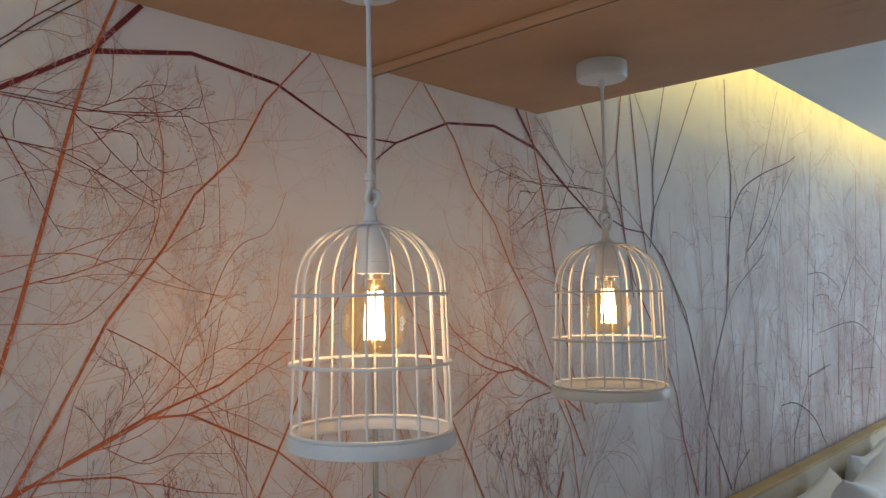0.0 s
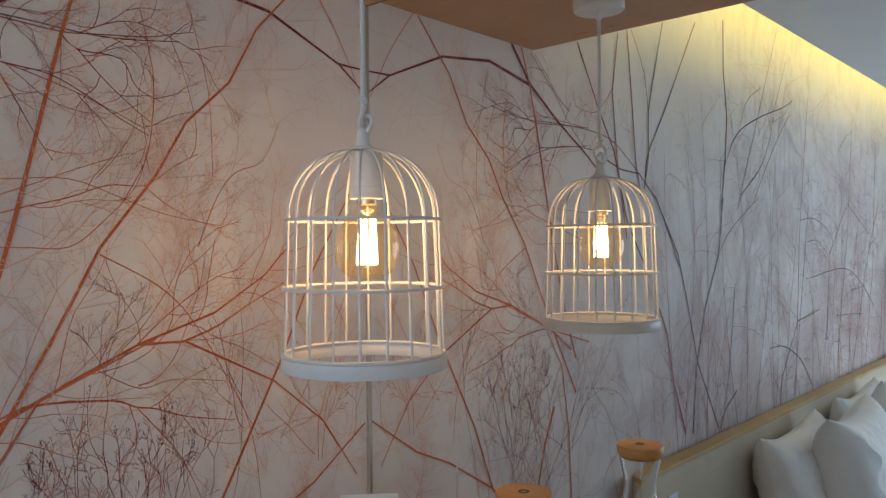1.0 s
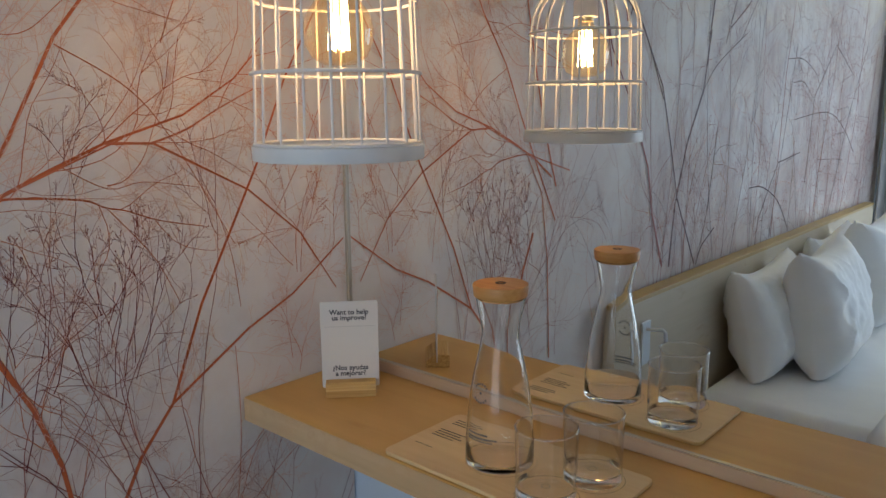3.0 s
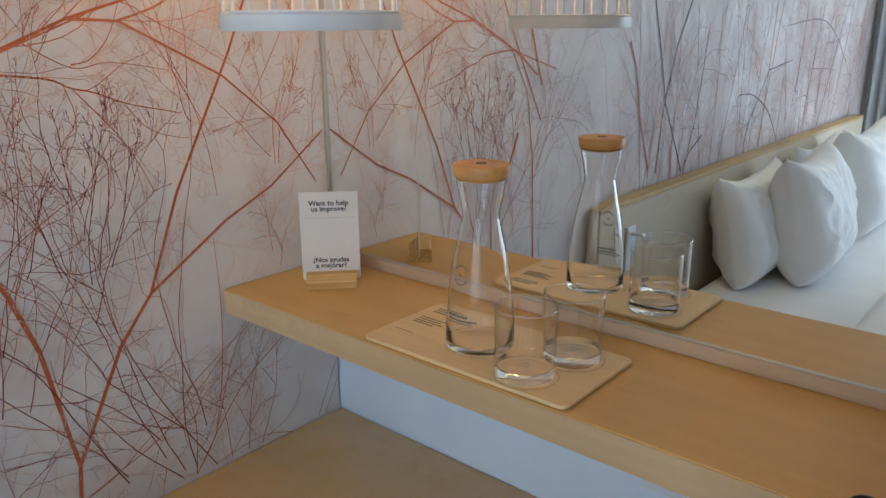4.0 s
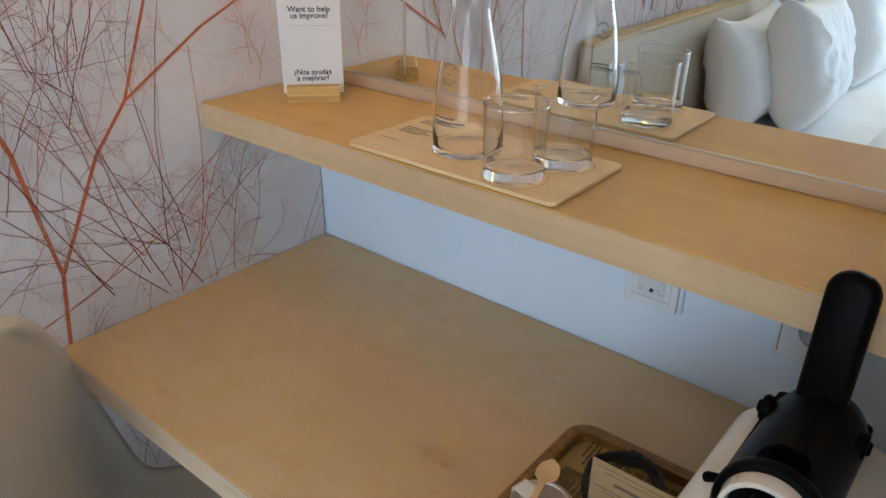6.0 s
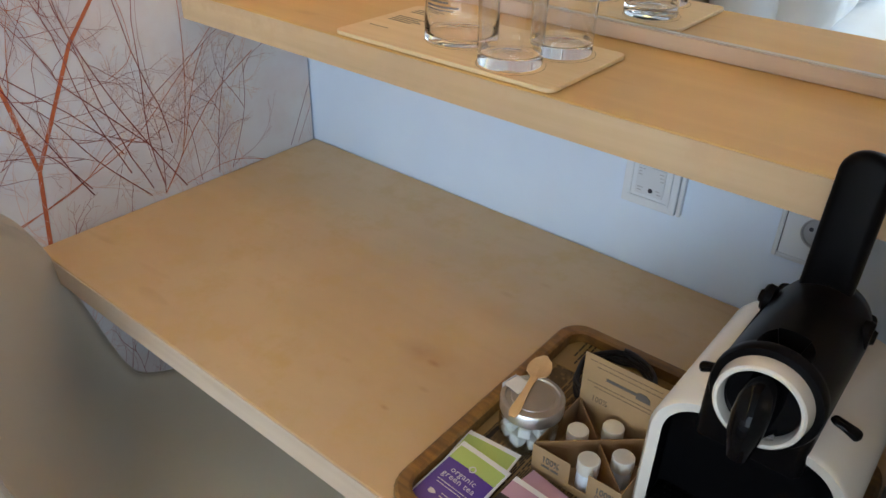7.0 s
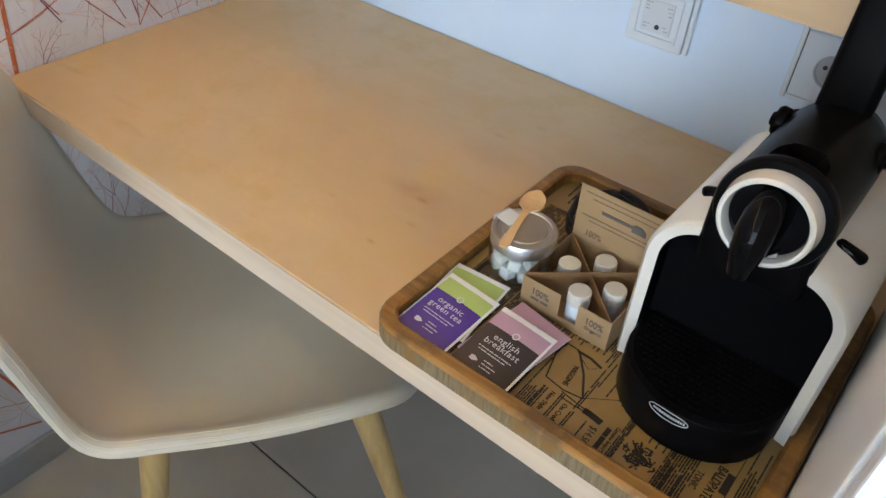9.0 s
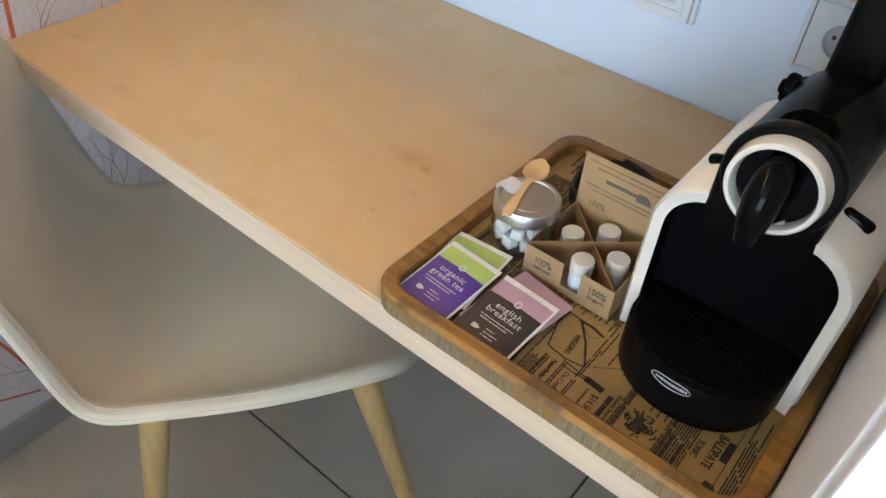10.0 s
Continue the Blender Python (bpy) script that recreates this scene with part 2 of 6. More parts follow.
M_WALL = thin_glass("tumbler_glass", (0.985, 0.99, 0.985), 1.35)
M_CORK = wood("lid_wood", rgb("D2A062"), rgb("BC8448"), scale=16, bump=0.25)
M_BOARD = wood("plywood_board", rgb("E6CC9E"), rgb("D8BA8A"), scale=9, rough=0.55)
M_BLOCK = wood("pine_block", rgb("DDBB7C"), rgb("B78D4D"), stretch=14, scale=26, blotch=0.1, rough=0.6)
M_CARD = plain("white_card", (0.68, 0.65, 0.62), 0.35)
M_INK = plain("ink", (0.03, 0.03, 0.045), 0.6)
M_INK_SOFT = plain("faint_ink", (0.42, 0.41, 0.40), 0.6)
M_GLASS_INK = plain("glass_print", (0.13, 0.13, 0.135), 0.5)
M_INK_BROWN = plain("board_ink", (0.10, 0.085, 0.07), 0.7)
M_PLASTIC_W = plain("white_plastic", (0.68, 0.73, 0.78), 0.28)
M_FACE = plain("control_face_plastic", (0.62, 0.66, 0.70), 0.35)
# grey for the socket well's painted shade, and for the control's printed legend
M_WELL = plain("well_shade_and_legend_grey", (0.40, 0.42, 0.45), 0.35)
M_BLACK = plain("black_plastic", (0.0036, 0.0034, 0.0037), 0.32, spec=0.042)
M_BLACK_G = plain("gloss_black_plastic", (0.0025, 0.0025, 0.003), 0.06, spec=0.10)
M_BLACK_M = plain("matt_black_plastic", (0.0025, 0.0025, 0.003), 0.55, spec=0.025, bump=0.1, bump_scale=900)
M_RUBBER = plain("cable_rubber", (0.014, 0.012, 0.012), 0.5, spec=0.3)
M_CREAM = plain("cream_shell", (0.71, 0.665, 0.585), 0.2, coat=0.3)
M_CHROME = plain("chrome", (0.8, 0.8, 0.8), 0.12, metal=1)
M_STEEL = plain("brushed_lid", (0.62, 0.61, 0.60), 0.34, metal=1, noise_scale=60, noise_amount=0.06)
M_TRAY = wood("tray_wood", rgb("A87634"), rgb("64441C"), scale=14, stretch=6, rough=0.5, bump=0.5, blotch=0.45, wear=rgb("6A4A24"))
M_TRAY_SIDE = wood("tray_side_wood", rgb("8E7A5A"), rgb("5C4A30"), along=(0, 0, 1), scale=44, stretch=5, rough=0.7, bump=0.6, blotch=0.4, wear=rgb("86602E"))
M_NEWS = plain("newsprint", rgb("967848"), 0.45, noise_scale=14, noise_amount=0.18)
M_NEWS_INK = plain("newsprint_ink", rgb("1C150E"), 0.6)
M_NEWS_SOFT = plain("newsprint_small_type", rgb("2A2014"), 0.6)
M_KRAFT = plain("kraft_card", rgb("9C7E5A"), 0.75, noise_scale=25, noise_amount=0.07, bump=0.1, bump_scale=500)
M_KRAFT_DARK = plain("kraft_darker", rgb("84623E"), 0.8, noise_scale=25, noise_amount=0.07)
M_KRAFT_INK = plain("kraft_faint_ink", rgb("665036"), 0.7)
M_VIAL = plain("vial_cap", (0.60, 0.565, 0.50), 0.45)
M_SUGAR = plain("sugar", (0.82, 0.82, 0.80), 0.7, bump=0.5, bump_scale=900)
M_SPOON = wood("spoon_wood", rgb("E3BE8C"), rgb("D2A874"), along=(0, 1, 0), scale=20, rough=0.6)
M_PAPER = plain("sachet_paper", (0.78, 0.77, 0.75), 0.42)
M_PURPLE = plain("purple_print", rgb("4B2F8C"), 0.4, noise_scale=18, noise_amount=0.12)
M_LIME = plain("lime_print", rgb("B0C46C"), 0.42)
M_BROWN = plain("dark_brown_print", rgb("352B2A"), 0.42, noise_scale=18, noise_amount=0.1)
M_MAUVE = plain("mauve_print", rgb("B994A6"), 0.42)
M_SHELL = plain("chair_shell", (0.68, 0.585, 0.445), 0.42, noise_scale=5, noise_amount=0.03, bump=0.04, bump_scale=600)
M_PIPING = plain("chair_piping", (0.68, 0.61, 0.50), 0.55, bump=0.15, bump_scale=500)
M_LEG = wood("chair_leg_wood", rgb("D3B27B"), rgb("BD995F"), along=(0, 0, 1), scale=14)
M_LINEN = plain("white_linen", (0.87, 0.865, 0.85), 0.85, noise_scale=7, noise_amount=0.03, bump=0.25, bump_scale=60)
M_CURTAIN = plain("curtain", (0.62, 0.63, 0.65), 0.8, noise_scale=9, noise_amount=0.05)
M_FRAME = plain("window_frame", (0.70, 0.71, 0.72), 0.4)
M_STRIP = wood("mirror_strip", rgb("C9B29A"), rgb("B79C82"), rough=0.4)
M_TRIM = plain("aluminium_trim", (0.50, 0.46, 0.39), 0.35, metal=0.6)
M_MIRROR = plain("mirror_silver", (0.90, 0.92, 0.91), 0.0, metal=1)
M_CAB = plain("cabinet_lacquer", (0.86, 0.86, 0.865), 0.35, noise_scale=3, noise_amount=0.02)
M_DARK = plain("gap_shade_and_bed_legs", (0.03, 0.03, 0.035), 0.8)
M_LOGO = plain("pale_print", (0.60, 0.60, 0.62), 0.4)


# ---- helpers of the build ----
def mesh_of(bm, mats, smooth=False):
    me = bpy.data.meshes.new("m")
    bm.normal_update()
    bm.to_mesh(me)
    bm.free()
    for m in (mats if isinstance(mats, (list, tuple)) else [mats]):
        me.materials.append(m)
    if smooth:
        me.polygons.foreach_set("use_smooth", [True] * len(me.polygons))
        me.set_sharp_from_angle(angle=radians(40))
    return me


def thing(name, label, category, at=None, group="", kind=""):
    """An Empty at a thing's base; its parts hang under it."""
    e = new(name)
    e.empty_display_size = 0.02
    e.matrix_world = at if at is not None else Matrix()
    return tagged(e, label, category, group, kind)


def part(name, bm, material, parent=None, label="", smooth=False, at=None):
    ob = new(name, mesh_of(bm, material, smooth))
    ob.data.name = name
    if parent is not None:
        ob.parent = parent
    if at is not None:
        ob.matrix_local = at
    return tagged(ob, label)


def single(name, bm, material, label, category, smooth=False, at=None, group="", kind=""):
    ob = part(name, bm, material, None, "", smooth, at)
    return tagged(ob, label, category, group, kind)


def box(x0, x1, y0, y1, z0, z1, bevel=0.0, bm=None, seg=2):
    out = bm if bm is not None else bmesh.new()
    made = bmesh.ops.create_cube(out, size=1, matrix=Matrix.Translation(((x0 + x1) / 2, (y0 + y1) / 2, (z0 + z1) / 2))
                                 @ Matrix.Diagonal((x1 - x0, y1 - y0, z1 - z0, 1)))
    if bevel:
        edges = {e for v in made["verts"] for e in v.link_edges}
        bmesh.ops.bevel(out, geom=list(edges), offset=bevel, segments=seg, affect='EDGES', profile=0.5)
    return out


def lathe(profile, seg=32, closed=False, bm=None, m=None):
    """A turned shape from (radius, height) pairs round the z axis."""
    out = bm if bm is not None else bmesh.new()
    m = m or Matrix()
    rings = []
    for r, z in profile:
        if r < 1e-6:
            rings.append([out.verts.new(m @ Vector((0, 0, z)))])
        else:
            rings.append([out.verts.new(m @ Vector((r * math.cos(a), r * math.sin(a), z))) for a in (2 * math.pi * i / seg for i in range(seg))])
    pairs = list(zip(rings, rings[1:])) + ([(rings[-1], rings[0])] if closed else [])
    for a, b in pairs:
        for i in range(seg):
            j = (i + 1) % seg
            if len(a) == 1 and len(b) == 1:
                continue
            if len(a) == 1:
                out.faces.new((a[0], b[j], b[i]))
            elif len(b) == 1:
                out.faces.new((a[i], a[j], b[0]))
            else:
                out.faces.new((a[i], a[j], b[j], b[i]))
    bmesh.ops.recalc_face_normals(out, faces=out.faces)
    return out


def tube(points, radius, seg=8, closed=False, bm=None):
    """A round bar along points; radius may be one number or one for each point."""
    out = bm if bm is not None else bmesh.new()
    pts = [Vector(p) for p in points]
    n = len(pts)
    radii = radius if isinstance(radius, (list, tuple)) else [radius] * n
    rings, side = [], None
    for i, p in enumerate(pts):
        a = pts[(i - 1) % n] if closed or i else p
        b = pts[(i + 1) % n] if closed or i < n - 1 else p
        d = (b - a).normalized()
        if side is None:
            side = d.orthogonal().normalized()
        side = (side - d * side.dot(d)).normalized()
        up = d.cross(side)
        rings.append([out.verts.new(p + (side * math.cos(k) + up * math.sin(k)) * radii[i]) for k in (2 * math.pi * j / seg for j in range(seg))])
    for a, b in list(zip(rings, rings[1:])) + ([(rings[-1], rings[0])] if closed else []):
        for j in range(seg):
            k = (j + 1) % seg
            out.faces.new((a[j], a[k], b[k], b[j]))
    if not closed:
        out.faces.new(rings[0][::-1])
        out.faces.new(rings[-1])
    bmesh.ops.recalc_face_normals(out, faces=out.faces)
    return out


def rounded(w, d, r, seg=6):
    """The outline of a rounded rectangle round the origin."""
    pts = []
    for cx, cy, a0 in ((w / 2 - r, d / 2 - r, 0), (-w / 2 + r, d / 2 - r, 90), (-w / 2 + r, -d / 2 + r, 180), (w / 2 - r, -d / 2 + r, 270)):
        for i in range(seg + 1):
            a = radians(a0 + 90 * i / seg)
            pts.append((cx + r * math.cos(a), cy + r * math.sin(a)))
    return pts


def prism(outline, z0, z1, bevel=0.0, bm=None, m=None, seg=2):
    """An outline in the xy plane, made solid from z0 to z1."""
    out = bmesh.new()
    lo = [out.verts.new((x, y, z0)) for x, y in outline]
    hi = [out.verts.new((x, y, z1)) for x, y in outline]
    n = len(outline)
    out.faces.new(lo[::-1])
    out.faces.new(hi)
    for i in range(n):
        j = (i + 1) % n
        out.faces.new((lo[i], lo[j], hi[j], hi[i]))
    bmesh.ops.recalc_face_normals(out, faces=out.faces)
    if bevel:
        rim = [e for e in out.edges if abs(e.verts[0].co.z - e.verts[1].co.z) < 1e-6]
        bmesh.ops.bevel(out, geom=rim, offset=bevel, segments=seg, affect='EDGES', profile=0.5)
    if m is not None:
        bmesh.ops.transform(out, matrix=m, verts=out.verts)
    if bm is None:
        return out
    tmp = bpy.data.meshes.new("t")
    out.to_mesh(tmp)
    out.free()
    bm.from_mesh(tmp)
    bpy.data.meshes.remove(tmp)
    return bm


def words(name, text, size, material, parent, m, align='CENTER', depth=0.0002, label="", squeeze=1.0, shear=0.0, bold=0.0, spacing=1.0):
    """Lettering as a thin mesh, reading along x in the plane of m."""
    cu = bpy.data.curves.new("w", 'FONT')
    cu.body, cu.size, cu.align_x, cu.align_y, cu.extrude = text, size, align, 'CENTER', depth
    cu.shear, cu.resolution_u, cu.space_line = shear, 3, 0.82
    cu.offset, cu.space_character = bold * size, spacing
    tmp = bpy.data.objects.new("w", cu)
    scene.collection.objects.link(tmp)
    bpy.context.view_layer.update()
    me = bpy.data.meshes.new_from_object(tmp.evaluated_get(bpy.context.evaluated_depsgraph_get()))
    bpy.data.objects.remove(tmp)
    bpy.data.curves.remove(cu)
    me.materials.clear()
    me.materials.append(material)
    me.name = name
    ob = new(name, me)
    ob.parent = parent
    ob.matrix_local = m @ Matrix.Diagonal((squeeze, 1, 1, 1))
    return tagged(ob, label)


def bars(rows, height, depth=0.0002, bm=None, m=None, rng=None, gap=0.0016):
    """Lines of writing too small to read: rows of (x0, x1, y), broken into word-long bars."""
    out = bm if bm is not None else bmesh.new()
    rng = rng or random.Random(3)
    m = m or Matrix()
    for x0, x1, y in rows:
        x = x0
        while x < x1 - height:
            w = min(x1 - x, height * rng.uniform(2.0, 7.0))
            q = [out.verts.new(m @ Vector((px, py, pz))) for pz in (-depth / 2, depth / 2) for px, py in ((x, y - height / 2), (x + w, y - height / 2), (x + w, y + height / 2), (x, y + height / 2))]
            for f in ((4, 5, 6, 7), (0, 1, 5, 4), (1, 2, 6, 5), (2, 3, 7, 6), (3, 0, 4, 7)):
                out.faces.new([q[i] for i in f])
            x += w + gap
    return out


# ---- the room ----
ROOM_X, ROOM_Y, CEIL = 3.3, -4.3, 2.4

floor = tagged(part("floor", box(-0.05, ROOM_X, ROOM_Y, 0.05, -0.06, -0.006), M_GROUT), "dark grey grouted floor bed", "floor", kind="structure")
ceiling = tagged(part("ceiling", box(0.18, ROOM_X, ROOM_Y, 0.0, CEIL, CEIL + 0.03), M_CEIL), "white painted lowered ceiling with a lit slot along the wall", "ceiling", kind="structure")
tagged(part("ceiling_slab", box(-0.1, ROOM_X + 0.1, ROOM_Y - 0.1, 0.1, CEIL + 0.16, CEIL + 0.26), M_CEIL), "white slab above the lowered ceiling", "ceiling", kind="structure")
wall_west = tagged(part("wall_west", box(-0.12, 0.0, ROOM_Y, 0.0, -0.05, CEIL + 0.16), M_MURAL), "pale wall papered with a printed mural of bare branches", "wall", kind="structure")
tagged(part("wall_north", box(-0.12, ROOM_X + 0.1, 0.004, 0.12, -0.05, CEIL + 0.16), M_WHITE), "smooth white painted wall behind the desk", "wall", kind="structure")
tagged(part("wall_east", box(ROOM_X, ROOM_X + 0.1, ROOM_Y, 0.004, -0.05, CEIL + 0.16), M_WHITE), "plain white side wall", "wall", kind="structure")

bm = bmesh.new()
for args in ((-0.12, 0.5, 0, CEIL + 0.16), (3.0, ROOM_X + 0.1, 0, CEIL + 0.16), (0.5, 3.0, -0.05, 0.4), (0.5, 3.0, 2.3, CEIL + 0.16)):
    box(args[0], args[1], ROOM_Y - 0.14, ROOM_Y, args[2], args[3], bm=bm)
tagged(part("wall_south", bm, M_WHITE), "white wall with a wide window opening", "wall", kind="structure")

win = thing("window_1", "wide white-framed window at the end of the room", "window", kind="structure")
bm = bmesh.new()
for x0, x1, z0, z1 in ((0.5, 3.0, 0.4, 0.46), (0.5, 3.0, 2.24, 2.3), (0.5, 0.56, 0.46, 2.24), (2.94, 3.0, 0.46, 2.24), (1.72, 1.78, 0.46, 2.24)):
    box(x0, x1, ROOM_Y - 0.09, ROOM_Y - 0.04, z0, z1, 0.004, bm)
part("window_frame", bm, M_FRAME, win)
for x0, x1 in ((0.56, 1.72), (1.78, 2.94)):
    p = part("pane", box(x0, x1, ROOM_Y - 0.07, ROOM_Y - 0.064, 0.46, 2.24), M_GLASS, win)
    p.visible_shadow = False
part("window_sill", box(0.46, 3.04, ROOM_Y - 0.04, ROOM_Y + 0.05, 0.37, 0.4, 0.004), M_FRAME, win)

# curtain hanging in folds at the wall's end
bm = bmesh.new()
cols = 60
grid = []
for i in range(cols + 1):
    u = i / cols
    x = 0.03 + 0.4 * u
    y = ROOM_Y + 0.07 + 0.028 * math.sin(u * 44) + 0.008 * math.sin(u * 17 + 1)
    grid.append([bm.verts.new((x, y, z)) for z in (0.02, 0.8, 1.6, 2.36)])
for a, b in zip(grid, grid[1:]):
    for k in range(3):
        bm.faces.new((a[k], b[k], b[k + 1], a[k + 1]))
cur = single("curtain", bm, M_CURTAIN, "pale grey curtain drawn aside at the window", "curtain", smooth=True)
cur.modifiers.new("thick", 'SOLIDIFY').thickness = 0.004

tagged(part("baseboard", box(0.0005, 0.011, ROOM_Y + 0.01, -0.012, 0.0, 0.068, 0.002), M_SKIRT), "grey tiled skirting", "baseboard", kind="structure")
tagged(part("baseboard", box(0.0, 1.0955, -0.009, 0.003, 0.0, 0.068, 0.002), M_SKIRT), "grey tiled skirting", "baseboard", kind="structure")

# wooden canopy over the desk
canopy = thing("desk_canopy", "birch-veneered canopy boxed in over the desk", "canopy")
part("soffit", box(0.001, 1.78, -0.543, 0.003, 2.13, 2.148, 0.001), M_CANOPY, canopy)
part("fascia", box(0.001, 1.78, -0.543, -0.525, 2.1485, 2.398, 0.001), M_CANOPY, canopy)

# strip of yellow light lying in the ceiling's slot
led = thing("light_strip", "warm yellow light strip hidden in the ceiling slot", "light strip")
part("channel", box(0.19, 0.222, ROOM_Y + 0.1, -0.56, CEIL + 0.031, CEIL + 0.041, 0.001), M_PLASTIC_W, led)
part("diffuser", box(0.194, 0.218, ROOM_Y + 0.11, -0.57, CEIL + 0.0415, CEIL + 0.050, 0.002), M_LED, led)

# ---- printed mural ----
INKS = [plain("ink_orange", rgb("C0643C"), 0.6), plain("ink_rust", rgb("C4704E"), 0.6), plain("ink_dark_red", rgb("742428"), 0.6),
        plain("ink_maroon", rgb("9C5850"), 0.6), plain("ink_slate", rgb("5C4044"), 0.6), plain("ink_pale_orange", rgb("DCB6A4"), 0.6),
        plain("ink_pale_pink", rgb("D4BEBA"), 0.6), plain("ink_pale_mauve", rgb("BEAEB2"), 0.6), plain("ink_rose", rgb("BA968E"), 0.6)]
ORANGE, RUST, DARKRED, MAROON, SLATE, P_ORANGE, P_PINK, P_MAUVE, ROSE = range(9)
mural_v, mural_f, mural_m = [], [], []
pen = random.Random(11)
LAYER = [0]


def stroke(pts, w0, w1, ink):
    """A flat ribbon of print on the wall, from width w0 to w1."""
    LAYER[0] += 1
    x = 0.0006 + 0.0012 * ((LAYER[0] * 0.6180339) % 1)
    n = len(pts)
    base = len(mural_v)
    for i, (y, z) in enumerate(pts):
        a, b = pts[max(0, i - 1)], pts[min(n - 1, i + 1)]
        dy, dz = b[0] - a[0], b[1] - a[1]
        k = math.hypot(dy, dz) or 1
        w = (w0 + (w1 - w0) * i / (n - 1)) / 2
        ny, nz = -dz / k * w, dy / k * w
        mural_v.append((x, y + ny, z + nz))
        mural_v.append((x, y - ny, z - nz))
    for i in range(n - 1):
        j = base + 2 * i
        mural_f.append((j, j + 1, j + 3, j + 2))
        mural_m.append(ink)


def inside(y, z):
    return -4.27 < y < -0.004 and 0.07 < z < 2.53


FINER = {ORANGE: RUST, RUST: P_ORANGE, DARKRED: MAROON, MAROON: ROSE, SLATE: ROSE, ROSE: P_PINK, P_MAUVE: P_MAUVE, P_ORANGE: P_ORANGE, P_PINK: P_PINK}


def grow(y, z, ang, length, width, ink, depth, bend=0.06, spread=34, kids=4, steps=7, curl=0.0, fade=0.9):
    """A twig that wanders and kinks on its way, bends upwards, puts out finer twigs on both sides and forks at its tip."""
    pts = [(y, z)]
    a = ang
    turn = curl + pen.gauss(0, bend)
    steps = steps + 2 if depth > 0 else 5
    wide = 1 + 0.5 * max(0.0, -1.3 - y)
    for i in range(steps):
        turn = 0.5 * turn + pen.gauss(0, bend * 0.8) + 0.012 * math.cos(a)
        a += turn + pen.gauss(0, bend * 1.7)
        y += math.cos(a) * length / steps * wide
        z += math.sin(a) * length / steps
        if not inside(y, z):
            break
        pts.append((y, z))
    if len(pts) < 2:
        return
    stroke(pts, width, max(width * 0.4, 0.0005), ink)
    if depth <= 0:
        return
    ink = FINER[ink] if pen.random() < fade else ink
    side = pen.choice((-1, 1))
    fine = max(width * 0.62, 0.0005)
    for k in range(kids):
        f = 0.15 + 0.82 * (k + pen.random()) / kids
        i = min(len(pts) - 2, int(f * (len(pts) - 1)))
        g = min(1, f * (len(pts) - 1) - i)
        py = pts[i][0] + (pts[i + 1][0] - pts[i][0]) * g
        pz = pts[i][1] + (pts[i + 1][1] - pts[i][1]) * g
        d = math.atan2(pts[i + 1][1] - pts[i][1], pts[i + 1][0] - pts[i][0])
        side = -side if pen.random() < 0.8 else side
        grow(py, pz, d + side * radians(pen.uniform(0.7, 1.45) * spread), length * (1.1 - 0.6 * f) * pen.uniform(0.38, 0.66), fine, ink,
             depth - 1, bend * 1.15, spread, kids, max(4, steps - 3), -side * 0.05, fade)
    for fork in (-1, 1):
        if len(pts) > steps - 1:
            grow(y, z, a + fork * radians(pen.uniform(10, 26)), length * pen.uniform(0.16, 0.30), fine, ink, depth - 1, bend * 1.15, spread, max(2, kids - 2), 4, 0.0, fade)


def limb(pts, w0, w1, ink, twigs=0, size=0.2, tw=0.0016, ink2=None, depth=2, spread=34):
    """A main branch of the print, kinked as it is drawn, with sprays of twigs along it; thin ones are bowed."""
    if -0.636 < pts[0][0] < -0.605 and w0 < 0.005:
        k = 0.16 / math.hypot(pts[1][0] - pts[0][0], pts[1][1] - pts[0][1])
        pts = [(pts[0][0] - (pts[1][0] - pts[0][0]) * k, pts[0][1] - (pts[1][1] - pts[0][1]) * k)] + pts
    if max(w0, w1) < 0.0041 and len(pts) > 2:
        ends = [pts[0]] + pts + [pts[-1]]
        bowed = []
        for p, q, r, e in zip(ends, ends[1:], ends[2:], ends[3:]):
            for f in (0, 0.25, 0.5, 0.75):
                bowed.append(tuple(0.5 * (2 * b + (c - a) * f + (2 * a - 5 * b + 4 * c - d) * f * f + (3 * b - a - 3 * c + d) * f ** 3) for a, b, c, d in zip(p, q, r, e)))
        pts = bowed + [pts[-1]]
    thin = 0.8 if max(w0, w1) < 0.0035 else 1.0
    thin *= 1.5 if pts[0][0] < -1.6 else 1.3 if pts[0][0] < -0.9 else 1.0
    stroke(pts, w0 * thin, w1 * thin, ink)
    ink2 = ink if ink2 is None else ink2
    side = pen.choice((-1, 1))
    for k in range(twigs):
        f = (k + pen.random()) / twigs * (len(pts) - 1)
        i = min(len(pts) - 2, int(f))
        g = f - i
        y = pts[i][0] + (pts[i + 1][0] - pts[i][0]) * g
        z = pts[i][1] + (pts[i + 1][1] - pts[i][1]) * g
        d = math.atan2(pts[i + 1][1] - pts[i][1], pts[i + 1][0] - pts[i][0])
        if d < 0 and abs(d) > 1.2:
            d += math.pi
        side = -side
        grow(y, z, d + side * radians(pen.uniform(22, 50)), size * pen.uniform(0.45, 1.0), tw, ink2, depth, 0.07, spread, 3, 7)


